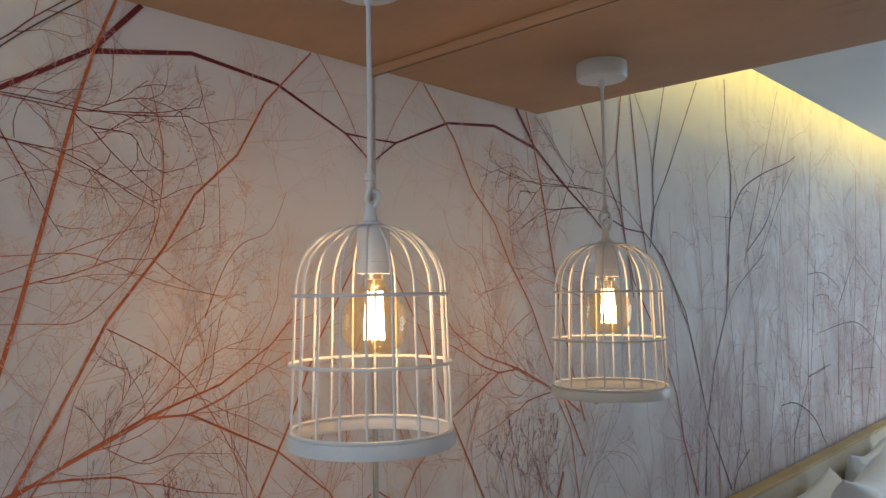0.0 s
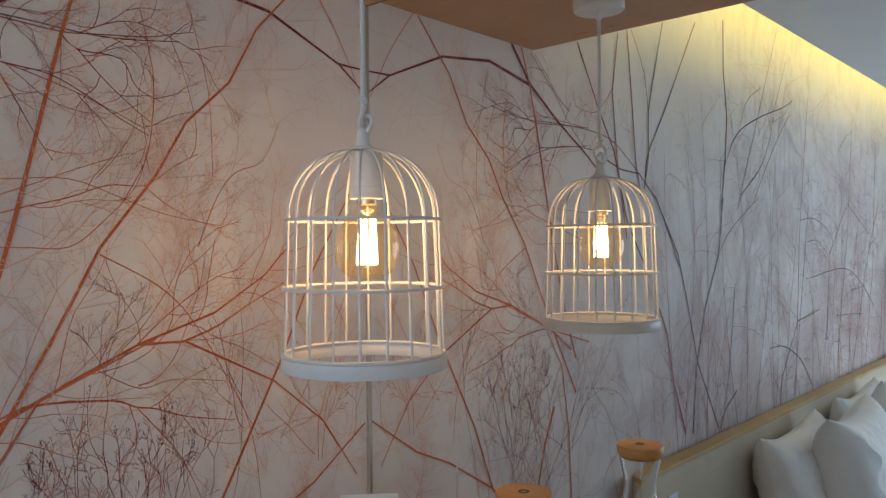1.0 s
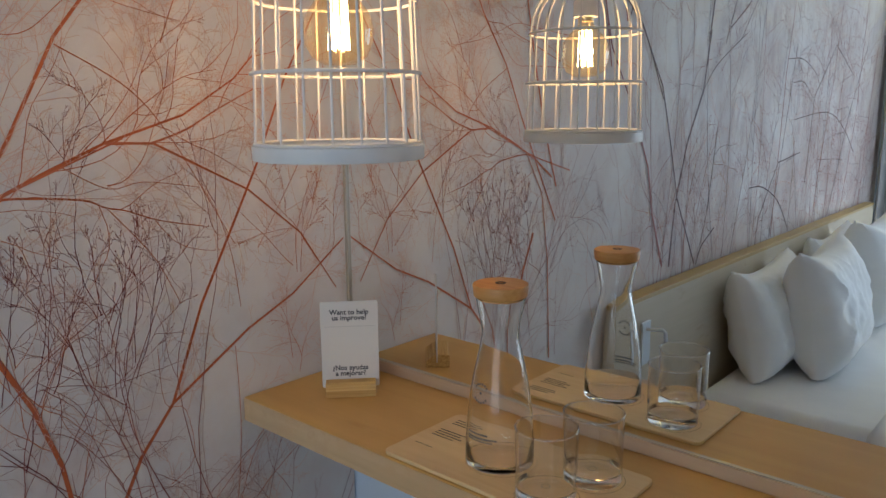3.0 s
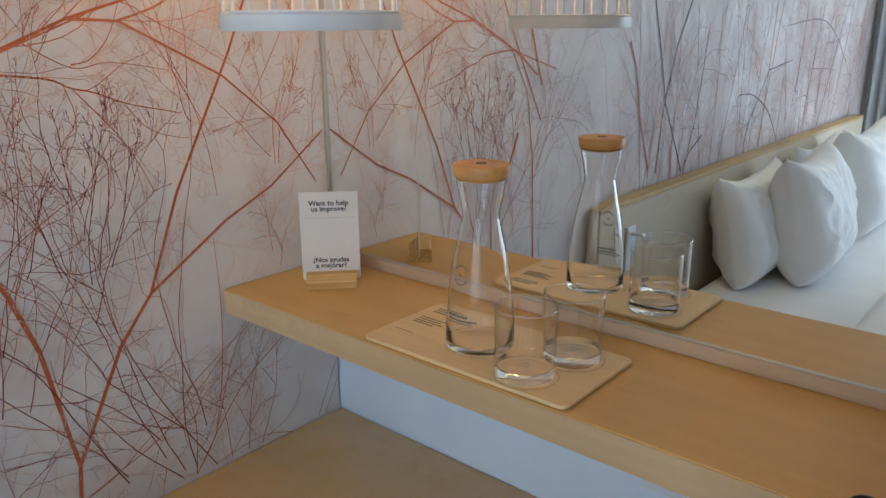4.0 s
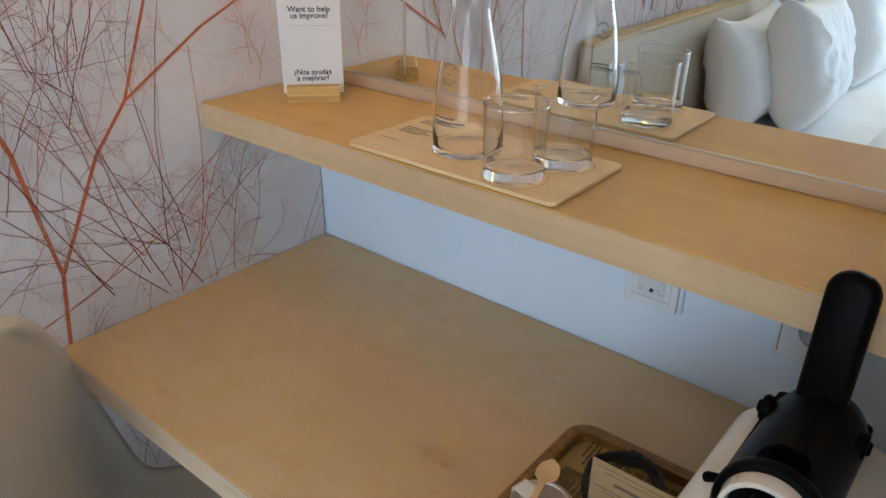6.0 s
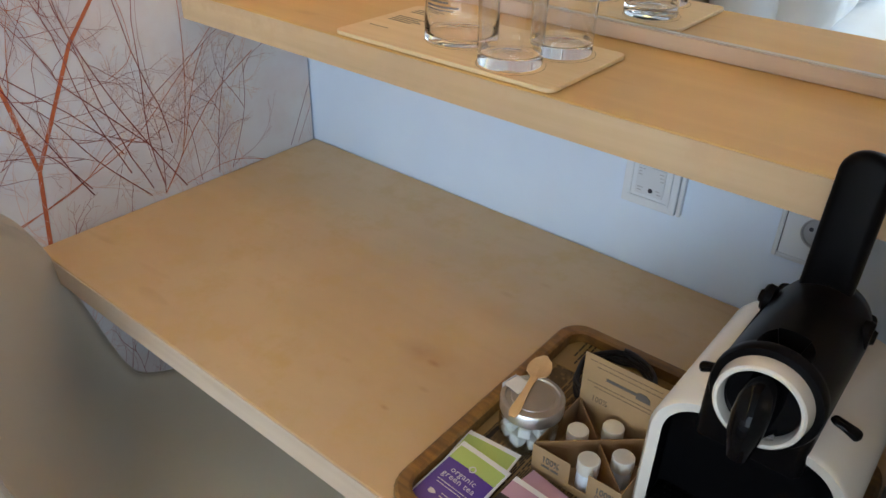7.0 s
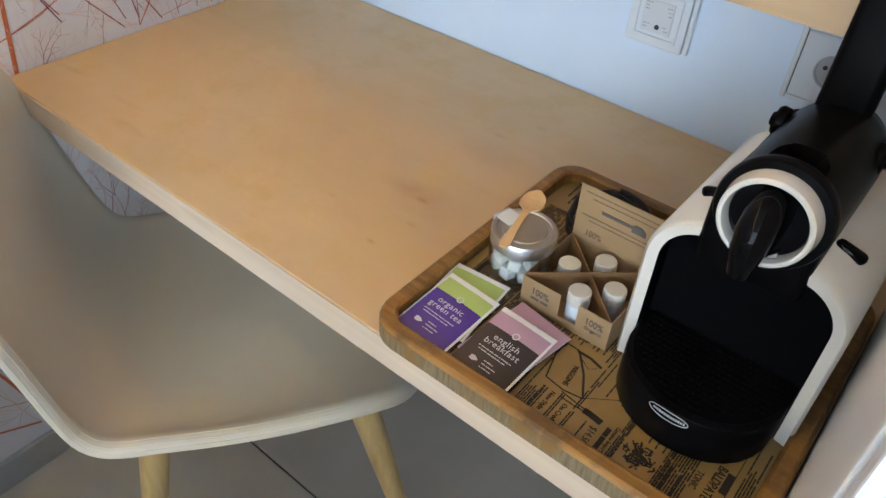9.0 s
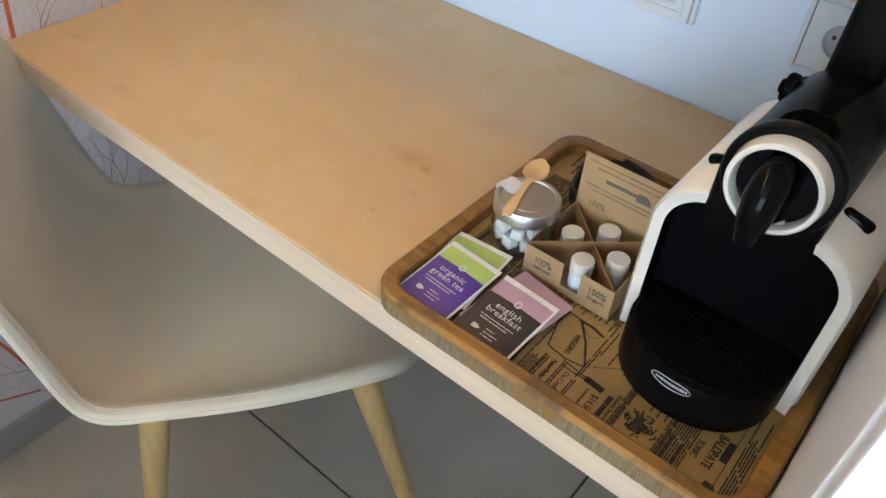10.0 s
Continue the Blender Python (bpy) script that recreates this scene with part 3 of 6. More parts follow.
# dark red bough near the corner
limb([(-0.87, 1.835), (-0.78, 1.895), (-0.644, 1.969), (-0.528, 2.046), (-0.457, 2.13)], 0.0050, 0.0085, DARKRED)
limb([(-0.528, 2.044), (-0.375, 2.075), (-0.217, 2.057), (-0.065, 1.993), (-0.005, 1.949)], 0.0085, 0.0025, DARKRED)
limb([(-0.065, 1.993), (-0.006, 1.992)], 0.004, 0.003, DARKRED)
limb([(-0.70, 2.00), (-0.645, 2.033), (-0.605, 2.073), (-0.55, 2.12)], 0.003, 0.002, DARKRED, 4, 0.12, 0.0014, MAROON)
limb([(-0.626, 1.959), (-0.554, 1.955), (-0.509, 1.960), (-0.428, 1.972), (-0.389, 1.984), (-0.355, 1.993)], 0.003, 0.001, MAROON, 4, 0.09, 0.0013, MAROON)
limb([(-0.554, 1.955), (-0.530, 1.935), (-0.470, 1.932), (-0.447, 1.895), (-0.410, 1.878)], 0.0024, 0.001, DARKRED, 4, 0.09, 0.0012, MAROON)
limb([(-0.530, 1.935), (-0.497, 1.901), (-0.457, 1.867), (-0.424, 1.844)], 0.002, 0.001, DARKRED, 4, 0.09, 0.0012, MAROON)
limb([(-0.627, 1.901), (-0.567, 1.894), (-0.518, 1.872), (-0.471, 1.845), (-0.429, 1.825)], 0.0024, 0.001, DARKRED, 4, 0.09, 0.0012, RUST)
limb([(-0.627, 1.885), (-0.606, 1.848), (-0.587, 1.813), (-0.564, 1.778)], 0.0026, 0.001, DARKRED, 4, 0.09, 0.0012, RUST)
limb([(-0.626, 1.973), (-0.578, 1.975), (-0.509, 1.969), (-0.446, 2.018)], 0.002, 0.001, MAROON, 4, 0.09, 0.0012, MAROON)
# orange boughs
limb([(-0.495, 2.128), (-0.526, 2.045), (-0.552, 1.951), (-0.586, 1.806), (-0.619, 1.67), (-0.66, 1.52), (-0.72, 1.36)], 0.0046, 0.0064, ORANGE, 10, 0.25, 0.0015, P_ORANGE)
limb([(-0.145, 2.128), (-0.24, 2.023), (-0.294, 1.924), (-0.369, 1.852), (-0.419, 1.766), (-0.502, 1.659), (-0.568, 1.533), (-0.621, 1.439), (-0.72, 1.27)], 0.0030, 0.0056, ORANGE, 14, 0.25, 0.0014, P_ORANGE)
limb([(-0.70, 1.385), (-0.621, 1.437), (-0.53, 1.480), (-0.447, 1.516), (-0.323, 1.554), (-0.229, 1.611), (-0.183, 1.657)], 0.006, 0.002, ORANGE, 16, 0.24, 0.0014, RUST)
limb([(-0.447, 1.516), (-0.374, 1.513), (-0.213, 1.43), (-0.109, 1.344), (-0.032, 1.23)], 0.0042, 0.0022, RUST, 12, 0.2, 0.0013, P_ORANGE)
limb([(-0.028, 1.78), (-0.129, 1.615), (-0.195, 1.47), (-0.313, 1.254), (-0.374, 1.104), (-0.433, 1.033), (-0.519, 0.865), (-0.535, 0.73)], 0.003, 0.007, ORANGE, 8, 0.2, 0.0012, P_ORANGE)
limb([(-0.374, 1.104), (-0.228, 1.194), (-0.132, 1.237), (-0.01, 1.322)], 0.005, 0.003, ORANGE, 5, 0.16, 0.0012, P_ORANGE)
limb([(-0.62, 1.25), (-0.577, 1.156), (-0.549, 1.064), (-0.519, 0.865)], 0.008, 0.006, ORANGE, 6, 0.2, 0.0014, RUST)
limb([(-0.573, 0.788), (-0.459, 0.828), (-0.353, 0.878), (-0.18, 1.03)], 0.0022, 0.0012, RUST, 3, 0.14, 0.0011, P_ORANGE)
limb([(-0.132, 2.131), (-0.067, 2.043), (-0.013, 1.943)], 0.0024, 0.0016, RUST)
limb([(-0.36, 2.02), (-0.33, 1.90), (-0.325, 1.77)], 0.0010, 0.0012, RUST)
limb([(-0.03, 1.62), (-0.10, 1.48), (-0.20, 1.33)], 0.0016, 0.0012, RUST, 3, 0.15, 0.001, P_ORANGE)
limb([(-0.441, 2.010), (-0.428, 1.953), (-0.421, 1.909), (-0.424, 1.844), (-0.435, 1.787), (-0.468, 1.727)], 0.0012, 0.0016, RUST, 2, 0.1, 0.001, P_ORANGE)
limb([(-0.629, 1.705), (-0.592, 1.716), (-0.545, 1.728), (-0.490, 1.748), (-0.435, 1.751), (-0.391, 1.781), (-0.350, 1.804)], 0.0028, 0.0012, RUST, 5, 0.16, 0.0012, RUST)
limb([(-0.629, 1.749), (-0.544, 1.754), (-0.472, 1.731), (-0.411, 1.710), (-0.319, 1.693)], 0.0018, 0.001, RUST, 4, 0.16, 0.0012, P_ORANGE)
limb([(-0.611, 1.660), (-0.545, 1.660), (-0.499, 1.695), (-0.449, 1.750), (-0.430, 1.811)], 0.0016, 0.0012, RUST, 2, 0.14, 0.0011, P_ORANGE)
limb([(-0.629, 1.729), (-0.584, 1.747), (-0.532, 1.769), (-0.458, 1.797)], 0.002, 0.001, RUST, 4, 0.16, 0.0011, P_ORANGE)
limb([(-0.351, 1.659), (-0.318, 1.737), (-0.284, 1.779), (-0.231, 1.803), (-0.199, 1.869)], 0.0018, 0.001, RUST, 4, 0.14, 0.0011, P_ORANGE)
limb([(-0.392, 1.659), (-0.371, 1.735), (-0.365, 1.793)], 0.0012, 0.001, P_ORANGE, 8, 0.14, 0.001, P_ORANGE)
limb([(-0.632, 1.438), (-0.591, 1.449), (-0.488, 1.439), (-0.452, 1.424), (-0.423, 1.417), (-0.373, 1.397), (-0.298, 1.379)], 0.004, 0.0012, ORANGE, 5, 0.16, 0.0012, RUST)
limb([(-0.452, 1.424), (-0.394, 1.353), (-0.369, 1.309), (-0.349, 1.263)], 0.0018, 0.0012, RUST, 2, 0.12, 0.0011, ROSE)
limb([(-0.449, 1.456), (-0.423, 1.461), (-0.393, 1.490), (-0.372, 1.536), (-0.350, 1.593), (-0.339, 1.646)], 0.0018, 0.001, RUST, 4, 0.14, 0.0011, P_ORANGE)
limb([(-0.377, 1.513), (-0.319, 1.532), (-0.261, 1.563), (-0.190, 1.596)], 0.0036, 0.002, RUST, 4, 0.14, 0.0011, P_ORANGE)
limb([(-0.261, 1.563), (-0.237, 1.603), (-0.189, 1.652)], 0.0024, 0.0014, RUST, 2, 0.12, 0.0011, P_ORANGE)
limb([(-0.503, 1.649), (-0.431, 1.610), (-0.387, 1.575), (-0.351, 1.529), (-0.319, 1.477), (-0.286, 1.417), (-0.246, 1.344)], 0.0022, 0.0012, RUST, 5, 0.14, 0.0011, P_ORANGE)
limb([(-0.509, 1.486), (-0.447, 1.451), (-0.393, 1.457), (-0.303, 1.442)], 0.0018, 0.001, RUST, 4, 0.13, 0.0011, P_ORANGE)
limb([(-0.451, 1.515), (-0.412, 1.549), (-0.371, 1.579), (-0.318, 1.611), (-0.260, 1.624)], 0.0024, 0.001, RUST, 5, 0.14, 0.0011, RUST)
limb([(-0.507, 1.490), (-0.487, 1.532), (-0.468, 1.567), (-0.473, 1.594)], 0.0012, 0.0008, MAROON, 5, 0.08, 0.001, MAROON)
limb([(-0.241, 1.236), (-0.252, 1.324), (-0.275, 1.400), (-0.308, 1.456)], 0.0014, 0.001, RUST, 2, 0.12, 0.001, P_ORANGE)
# dark bush behind the desk
limb([(-0.570, 1.195), (-0.516, 1.142), (-0.500, 1.081), (-0.473, 1.013), (-0.460, 0.983)], 0.0008, 0.0015, MAROON, 4, 0.14, 0.001, MAROON)
limb([(-0.453, 1.209), (-0.455, 1.160), (-0.450, 1.124), (-0.437, 1.061), (-0.392, 0.946), (-0.339, 0.842), (-0.290, 0.757)], 0.0008, 0.0029, MAROON, 5, 0.14, 0.001, MAROON)
limb([(-0.583, 1.124), (-0.529, 1.098), (-0.472, 1.015), (-0.460, 0.983), (-0.419, 0.936), (-0.344, 0.851)], 0.0008, 0.0024, MAROON, 5, 0.14, 0.001, MAROON)
limb([(-0.537, 1.047), (-0.527, 0.984), (-0.485, 0.936), (-0.431, 0.851), (-0.356, 0.763)], 0.0008, 0.0026, MAROON, 5, 0.14, 0.001, MAROON)
limb([(-0.485, 0.936), (-0.401, 0.882), (-0.344, 0.853)], 0.0008, 0.0017, MAROON, 3, 0.14, 0.001, MAROON)
limb([(-0.431, 0.851), (-0.471, 0.872), (-0.552, 0.896), (-0.622, 0.905)], 0.0008, 0.0017, MAROON, 4, 0.14, 0.001, MAROON)
limb([(-0.491, 0.911), (-0.547, 0.894), (-0.599, 0.863), (-0.635, 0.832)], 0.0008, 0.0017, MAROON, 4, 0.14, 0.001, MAROON)
limb([(-0.572, 1.182), (-0.544, 1.181), (-0.501, 1.170), (-0.472, 1.158)], 0.0008, 0.0014, MAROON, 4, 0.14, 0.001, MAROON)
limb([(-0.393, 1.198), (-0.388, 1.108), (-0.354, 1.087), (-0.345, 1.001), (-0.389, 0.970)], 0.001, 0.0012, RUST, 4, 0.1, 0.001, P_ORANGE)
limb([(-0.256, 1.170), (-0.254, 1.040), (-0.265, 0.920), (-0.287, 0.819)], 0.0014, 0.0016, RUST, 3, 0.1, 0.001, P_ORANGE)
limb([(-0.218, 0.988), (-0.247, 0.934), (-0.287, 0.819), (-0.331, 0.758)], 0.0014, 0.0018, RUST, 3, 0.1, 0.001, P_ORANGE)
limb([(-0.172, 0.981), (-0.209, 0.855), (-0.223, 0.757)], 0.0008, 0.0020, MAROON, 3, 0.14, 0.001, MAROON)
limb([(-0.146, 0.951), (-0.154, 0.857), (-0.194, 0.756)], 0.0008, 0.0017, MAROON, 3, 0.14, 0.001, MAROON)
limb([(-0.124, 0.956), (-0.229, 0.885), (-0.331, 0.758)], 0.0016, 0.002, RUST, 4, 0.1, 0.001, P_ORANGE)
limb([(-0.002, 0.866), (-0.058, 0.755)], 0.0014, 0.0016, DARKRED)
limb([(-0.001, 0.824), (-0.039, 0.755)], 0.0012, 0.0014, MAROON)
limb([(-0.339, 0.946), (-0.323, 0.856), (-0.331, 0.758)], 0.0008, 0.0019, MAROON, 4, 0.14, 0.001, MAROON)
limb([(-0.275, 0.887), (-0.265, 0.847), (-0.259, 0.755)], 0.0008, 0.0015, MAROON, 3, 0.14, 0.001, MAROON)
limb([(-0.107, 0.742), (-0.192, 0.771), (-0.290, 0.761)], 0.0018, 0.0012, RUST, 4, 0.1, 0.001, P_ORANGE)
limb([(-0.581, 0.789), (-0.473, 0.820), (-0.404, 0.863), (-0.349, 0.868)], 0.0022, 0.0012, RUST, 4, 0.1, 0.001, P_ORANGE)
for k in range(7):
    f = k / 6
    grow(-0.30 - 0.16 * f + pen.uniform(-0.02, 0.02), pen.uniform(0.76, 0.86), radians(100 + 34 * f + pen.gauss(0, 6)), pen.uniform(0.48, 0.66), 0.0019, pen.choice((DARKRED, MAROON, MAROON)), 3, 0.045, 27, 2, 12, -0.03, 0.35)
for k in range(6):
    grow(pen.uniform(-0.72, -0.46), pen.uniform(0.92, 1.15), radians(pen.gauss(84, 13)), pen.uniform(0.26, 0.40), 0.0016, pen.choice((DARKRED, MAROON)), 3, 0.055, 28, 2, 10, 0.01, 0.35)
for k in range(6):
    grow(pen.uniform(-0.13, -0.015), pen.uniform(1.18, 1.40), radians(pen.gauss(85, 24)), pen.uniform(0.12, 0.22), 0.0012, pen.choice((RUST, ORANGE)), 3, 0.07, 32, 3, 7, 0.0, 0.6)
for k in range(5):
    grow(pen.uniform(-0.16, -0.02), pen.uniform(1.07, 1.12), radians(pen.gauss(95, 25)), pen.uniform(0.07, 0.12), 0.0012, RUST, 2, 0.07, 34, 4, 6, 0.0, 0.5)
for k in range(9):
    grow(pen.uniform(-0.30, -0.01), pen.uniform(0.72, 1.0), radians(pen.gauss(85, 22)), pen.uniform(0.10, 0.18), 0.0010, pen.choice((MAROON, ROSE, RUST, P_ORANGE)), 2, 0.07, 34, 4)
# faint orange sprays over the nearer part
for k in range(10):
    grow(pen.uniform(-0.62, -0.02), pen.uniform(1.35, 1.82), radians(pen.gauss(75, 35)), pen.uniform(0.12, 0.26), 0.0010, pen.choice((P_ORANGE, P_ORANGE, RUST)), 3, 0.10, 32, 3)
for k in range(8):
    grow(pen.uniform(-0.5, -0.02), pen.uniform(1.8, 2.02), radians(pen.gauss(80, 40)), pen.uniform(0.08, 0.16), 0.0009, P_PINK, 1, 0.07, 34, 4)

# tall dark stems farther along
limb([(-0.739, 2.187), (-0.837, 2.033), (-0.925, 1.915), (-0.991, 1.725), (-1.099, 1.589)], 0.0055, 0.006, DARKRED)
limb([(-0.947, 2.252), (-0.914, 2.086), (-0.935, 1.916), (-0.957, 1.812), (-0.990, 1.672)], 0.0040, 0.0045, MAROON)
limb([(-0.999, 2.272), (-1.023, 2.093), (-1.044, 1.907), (-1.074, 1.800)], 0.0042, 0.0045, MAROON)
limb([(-1.026, 2.277), (-1.099, 2.168), (-1.125, 2.052)], 0.0022, 0.003, SLATE)
limb([(-1.219, 2.340), (-1.167, 2.189), (-1.125, 2.052), (-1.123, 1.922), (-1.093, 1.819)], 0.0032, 0.004, SLATE)
limb([(-1.451, 2.389), (-1.323, 2.205), (-1.225, 2.064), (-1.124, 1.931), (-1.103, 1.856)], 0.0036, 0.004, SLATE)
limb([(-0.534, 2.121), (-0.624, 2.044), (-0.707, 1.960), (-0.773, 1.910)], 0.0026, 0.0024, SLATE)
limb([(-0.827, 1.911), (-0.721, 1.912), (-0.636, 1.903), (-0.531, 1.874), (-0.433, 1.834)], 0.0030, 0.0010, MAROON, 7, 0.13, 0.0013, MAROON)
limb([(-0.858, 1.896), (-0.958, 1.869), (-1.066, 1.863), (-1.180, 1.785), (-1.250, 1.691), (-1.324, 1.583)], 0.0040, 0.0050, SLATE)
limb([(-1.066, 1.863), (-0.925, 1.941), (-0.796, 1.962), (-0.623, 1.963), (-0.495, 1.959), (-0.378, 1.974)], 0.0030, 0.0010, SLATE, 9, 0.13, 0.0013, MAROON)
limb([(-0.532, 1.956), (-0.447, 1.990), (-0.324, 1.953)], 0.002, 0.001, MAROON, 7, 0.1, 0.0012, MAROON)
limb([(-0.911, 2.086), (-0.828, 2.015), (-0.722, 2.018)], 0.002, 0.001, MAROON, 6, 0.1, 0.0012, MAROON)
limb([(-1.679, 2.445), (-1.679, 2.271), (-1.708, 2.101), (-1.689, 1.948), (-1.655, 1.776)], 0.0050, 0.0070, SLATE)
limb([(-2.399, 2.258), (-2.285, 2.214), (-2.012, 2.139), (-1.799, 2.055), (-1.693, 1.937)], 0.0026, 0.0036, SLATE, 4, 0.2, 0.0018, SLATE)
limb([(-2.216, 2.516), (-2.092, 2.298), (-1.977, 2.094), (-1.870, 1.914), (-1.800, 1.778)], 0.0023, 0.0033, SLATE, 4, 0.3, 0.0018, P_MAUVE)
limb([(-2.319, 2.407), (-2.179, 2.187), (-2.133, 2.073), (-2.023, 1.946), (-1.833, 1.834)], 0.0023, 0.0033, SLATE, 4, 0.3, 0.0018, P_MAUVE)
limb([(-2.041, 2.261), (-1.897, 2.189), (-1.830, 2.091)], 0.0020, 0.0020, SLATE, 3, 0.2, 0.0016, P_MAUVE)
limb([(-2.354, 2.188), (-2.161, 2.027), (-1.947, 1.804)], 0.0023, 0.0026, SLATE, 3, 0.3, 0.0018, P_MAUVE)
limb([(-1.161, 1.804), (-1.314, 1.623), (-1.385, 1.452), (-1.456, 1.257), (-1.622, 1.009)], 0.0048, 0.0060, SLATE, 4, 0.3, 0.0016, ROSE)
limb([(-1.671, 1.818), (-1.628, 1.614), (-1.517, 1.442), (-1.444, 1.240), (-1.416, 1.031)], 0.0070, 0.0085, SLATE, 4, 0.3, 0.0016, ROSE)
limb([(-2.001, 1.828), (-1.737, 1.705), (-1.628, 1.614)], 0.0026, 0.0033, SLATE, 3, 0.3, 0.0016, ROSE)
limb([(-1.185, 1.459), (-1.236, 1.375), (-1.275, 1.228), (-1.363, 1.041)], 0.0065, 0.008, MAROON, 4, 0.3, 0.0016, MAROON)
limb([(-2.602, 1.819), (-2.515, 1.465), (-2.398, 1.000)], 0.0033, 0.0039, SLATE, 4, 0.4, 0.002, ROSE)
limb([(-3.812, 1.880), (-3.531, 1.501), (-3.276, 1.001)], 0.0039, 0.0052, SLATE, 3, 0.4, 0.002, ROSE)
limb([(-2.120, 1.237), (-2.285, 1.227), (-2.492, 1.144), (-2.650, 1.003)], 0.0026, 0.0039, SLATE, 5, 0.3, 0.002, ROSE)
limb([(-2.618, 1.497), (-3.110, 1.528), (-3.411, 1.460), (-3.702, 1.304)], 0.0020, 0.0039, SLATE, 5, 0.35, 0.002, ROSE)
limb([(-2.496, 1.754), (-2.695, 1.762), (-2.902, 1.703), (-2.983, 1.633)], 0.0026, 0.0026, SLATE, 5, 0.3, 0.002, ROSE)
limb([(-2.580, 1.658), (-2.723, 1.663), (-2.886, 1.594)], 0.0026, 0.0026, SLATE, 4, 0.3, 0.002, ROSE)
limb([(-1.786, 1.120), (-1.677, 1.068), (-1.634, 1.006)], 0.004, 0.005, SLATE, 4, 0.2, 0.002, SLATE)
limb([(-2.978, 1.301), (-3.274, 1.291), (-3.489, 1.274)], 0.0020, 0.0020, SLATE, 4, 0.25, 0.002, ROSE)
limb([(-1.769, 1.485), (-1.715, 1.203), (-1.665, 1.070)], 0.003, 0.004, SLATE, 4, 0.3, 0.002, ROSE)
limb([(-0.42, 1.522), (-0.585, 1.454), (-0.655, 1.348), (-0.685, 1.175), (-0.70, 0.9)], 0.0025, 0.0045, RUST, 10, 0.2, 0.0014, ROSE)
limb([(-3.3, 2.3), (-3.2, 1.7), (-3.05, 1.2), (-3.0, 0.9)], 0.0029, 0.0059, MAROON, 5, 0.3, 0.0018, ROSE)
limb([(-3.6, 1.7), (-3.2, 1.85), (-2.9, 1.6), (-2.85, 1.2)], 0.0020, 0.0049, SLATE, 6, 0.3, 0.0018, SLATE)
limb([(-2.75, 1.35), (-2.45, 1.32), (-2.25, 1.1), (-2.22, 0.95)], 0.0020, 0.0049, SLATE, 6, 0.25, 0.0018, SLATE)
limb([(-2.6, 2.3), (-2.48, 1.7), (-2.42, 1.0)], 0.0029, 0.0049, MAROON, 4, 0.3, 0.0018, ROSE)
limb([(-3.75, 2.2), (-3.68, 1.5), (-3.5, 0.95)], 0.0039, 0.0059, MAROON, 5, 0.3, 0.0018, ROSE)
limb([(-4.05, 1.9), (-3.95, 1.4), (-3.9, 0.95)], 0.0039, 0.0049, MAROON, 3, 0.3, 0.0018, ROSE)
for k in range(46):
    y = pen.uniform(-1.75, -0.66)
    grow(y, pen.uniform(0.85, 1.2), radians(pen.gauss(90, 20)), pen.uniform(0.2, 0.42), 0.0015, pen.choice((MAROON, MAROON, ROSE, RUST, SLATE)), 3, 0.10, 34, 3)
for k in range(115):
    y = pen.uniform(-4.2, -1.15)
    h = 0.8 * pen.random() ** 1.4
    grow(y, 0.88 + h, radians(pen.gauss(90, 34)), pen.uniform(0.18, 0.40), 0.0019, pen.choice((MAROON, MAROON, SLATE, RUST, ROSE)), 3, 0.13, 40, 3)
for k in range(46):
    y = pen.uniform(-4.2, -1.9)
    grow(y, pen.uniform(1.6, 2.2), radians(pen.gauss(92, 36)), pen.uniform(0.15, 0.34), 0.0017, pen.choice((ROSE, MAROON, MAROON, SLATE)), 3, 0.13, 40, 3)
for k in range(44):
    y, h, lean = pen.uniform(-4.2, -1.3), pen.uniform(0.4, 1.35), pen.gauss(0, 0.16)
    ink, bow = pen.choice((ROSE, MAROON, SLATE, MAROON)), pen.uniform(0.03, 0.12)
    stem = [(y + lean * f + bow * math.sin(k * 1.7 + 2.6 * f) * f, 0.95 + h * f) for f in (n / 11 for n in range(12))]
    stroke(stem, 0.0036, 0.0016, ink)
    for n in (4, 6, 8, 10):
        grow(*stem[n], radians(90 + pen.choice((-1, 1)) * pen.uniform(18, 48)), h * pen.uniform(0.12, 0.3), 0.0019, ink, 2, 0.12, 38, 3)
for k in range(14):
    grow(pen.uniform(-1.9, -0.5), pen.uniform(1.3, 1.8), radians(pen.gauss(95, 40)), pen.uniform(0.12, 0.26), 0.0012, pen.choice((P_MAUVE, P_PINK, ROSE)), 3, 0.10, 36, 3)
for k in range(6):
    grow(pen.uniform(-0.86, -0.60), pen.uniform(1.8, 2.0), radians(pen.gauss(100, 40)), pen.uniform(0.10, 0.2), 0.0012, pen.choice((MAROON, SLATE)), 3, 0.09, 38, 3)
# lower part of the wall
for k in range(60):
    grow(pen.uniform(-1.2, -0.03), pen.uniform(0.08, 0.5), radians(pen.gauss(92, 22)), pen.uniform(0.2, 0.4), 0.0019, pen.choice((MAROON, DARKRED, ROSE, P_ORANGE)), 2, 0.06, 28, 4)
limb([(-0.79, 0.45), (-0.72, 0.24), (-0.68, 0.09)], 0.005, 0.006, ORANGE, 3, 0.15, 0.0012, P_ORANGE)
limb([(-0.86, 0.22), (-0.78, 0.14), (-0.70, 0.10)], 0.004, 0.005, ORANGE)

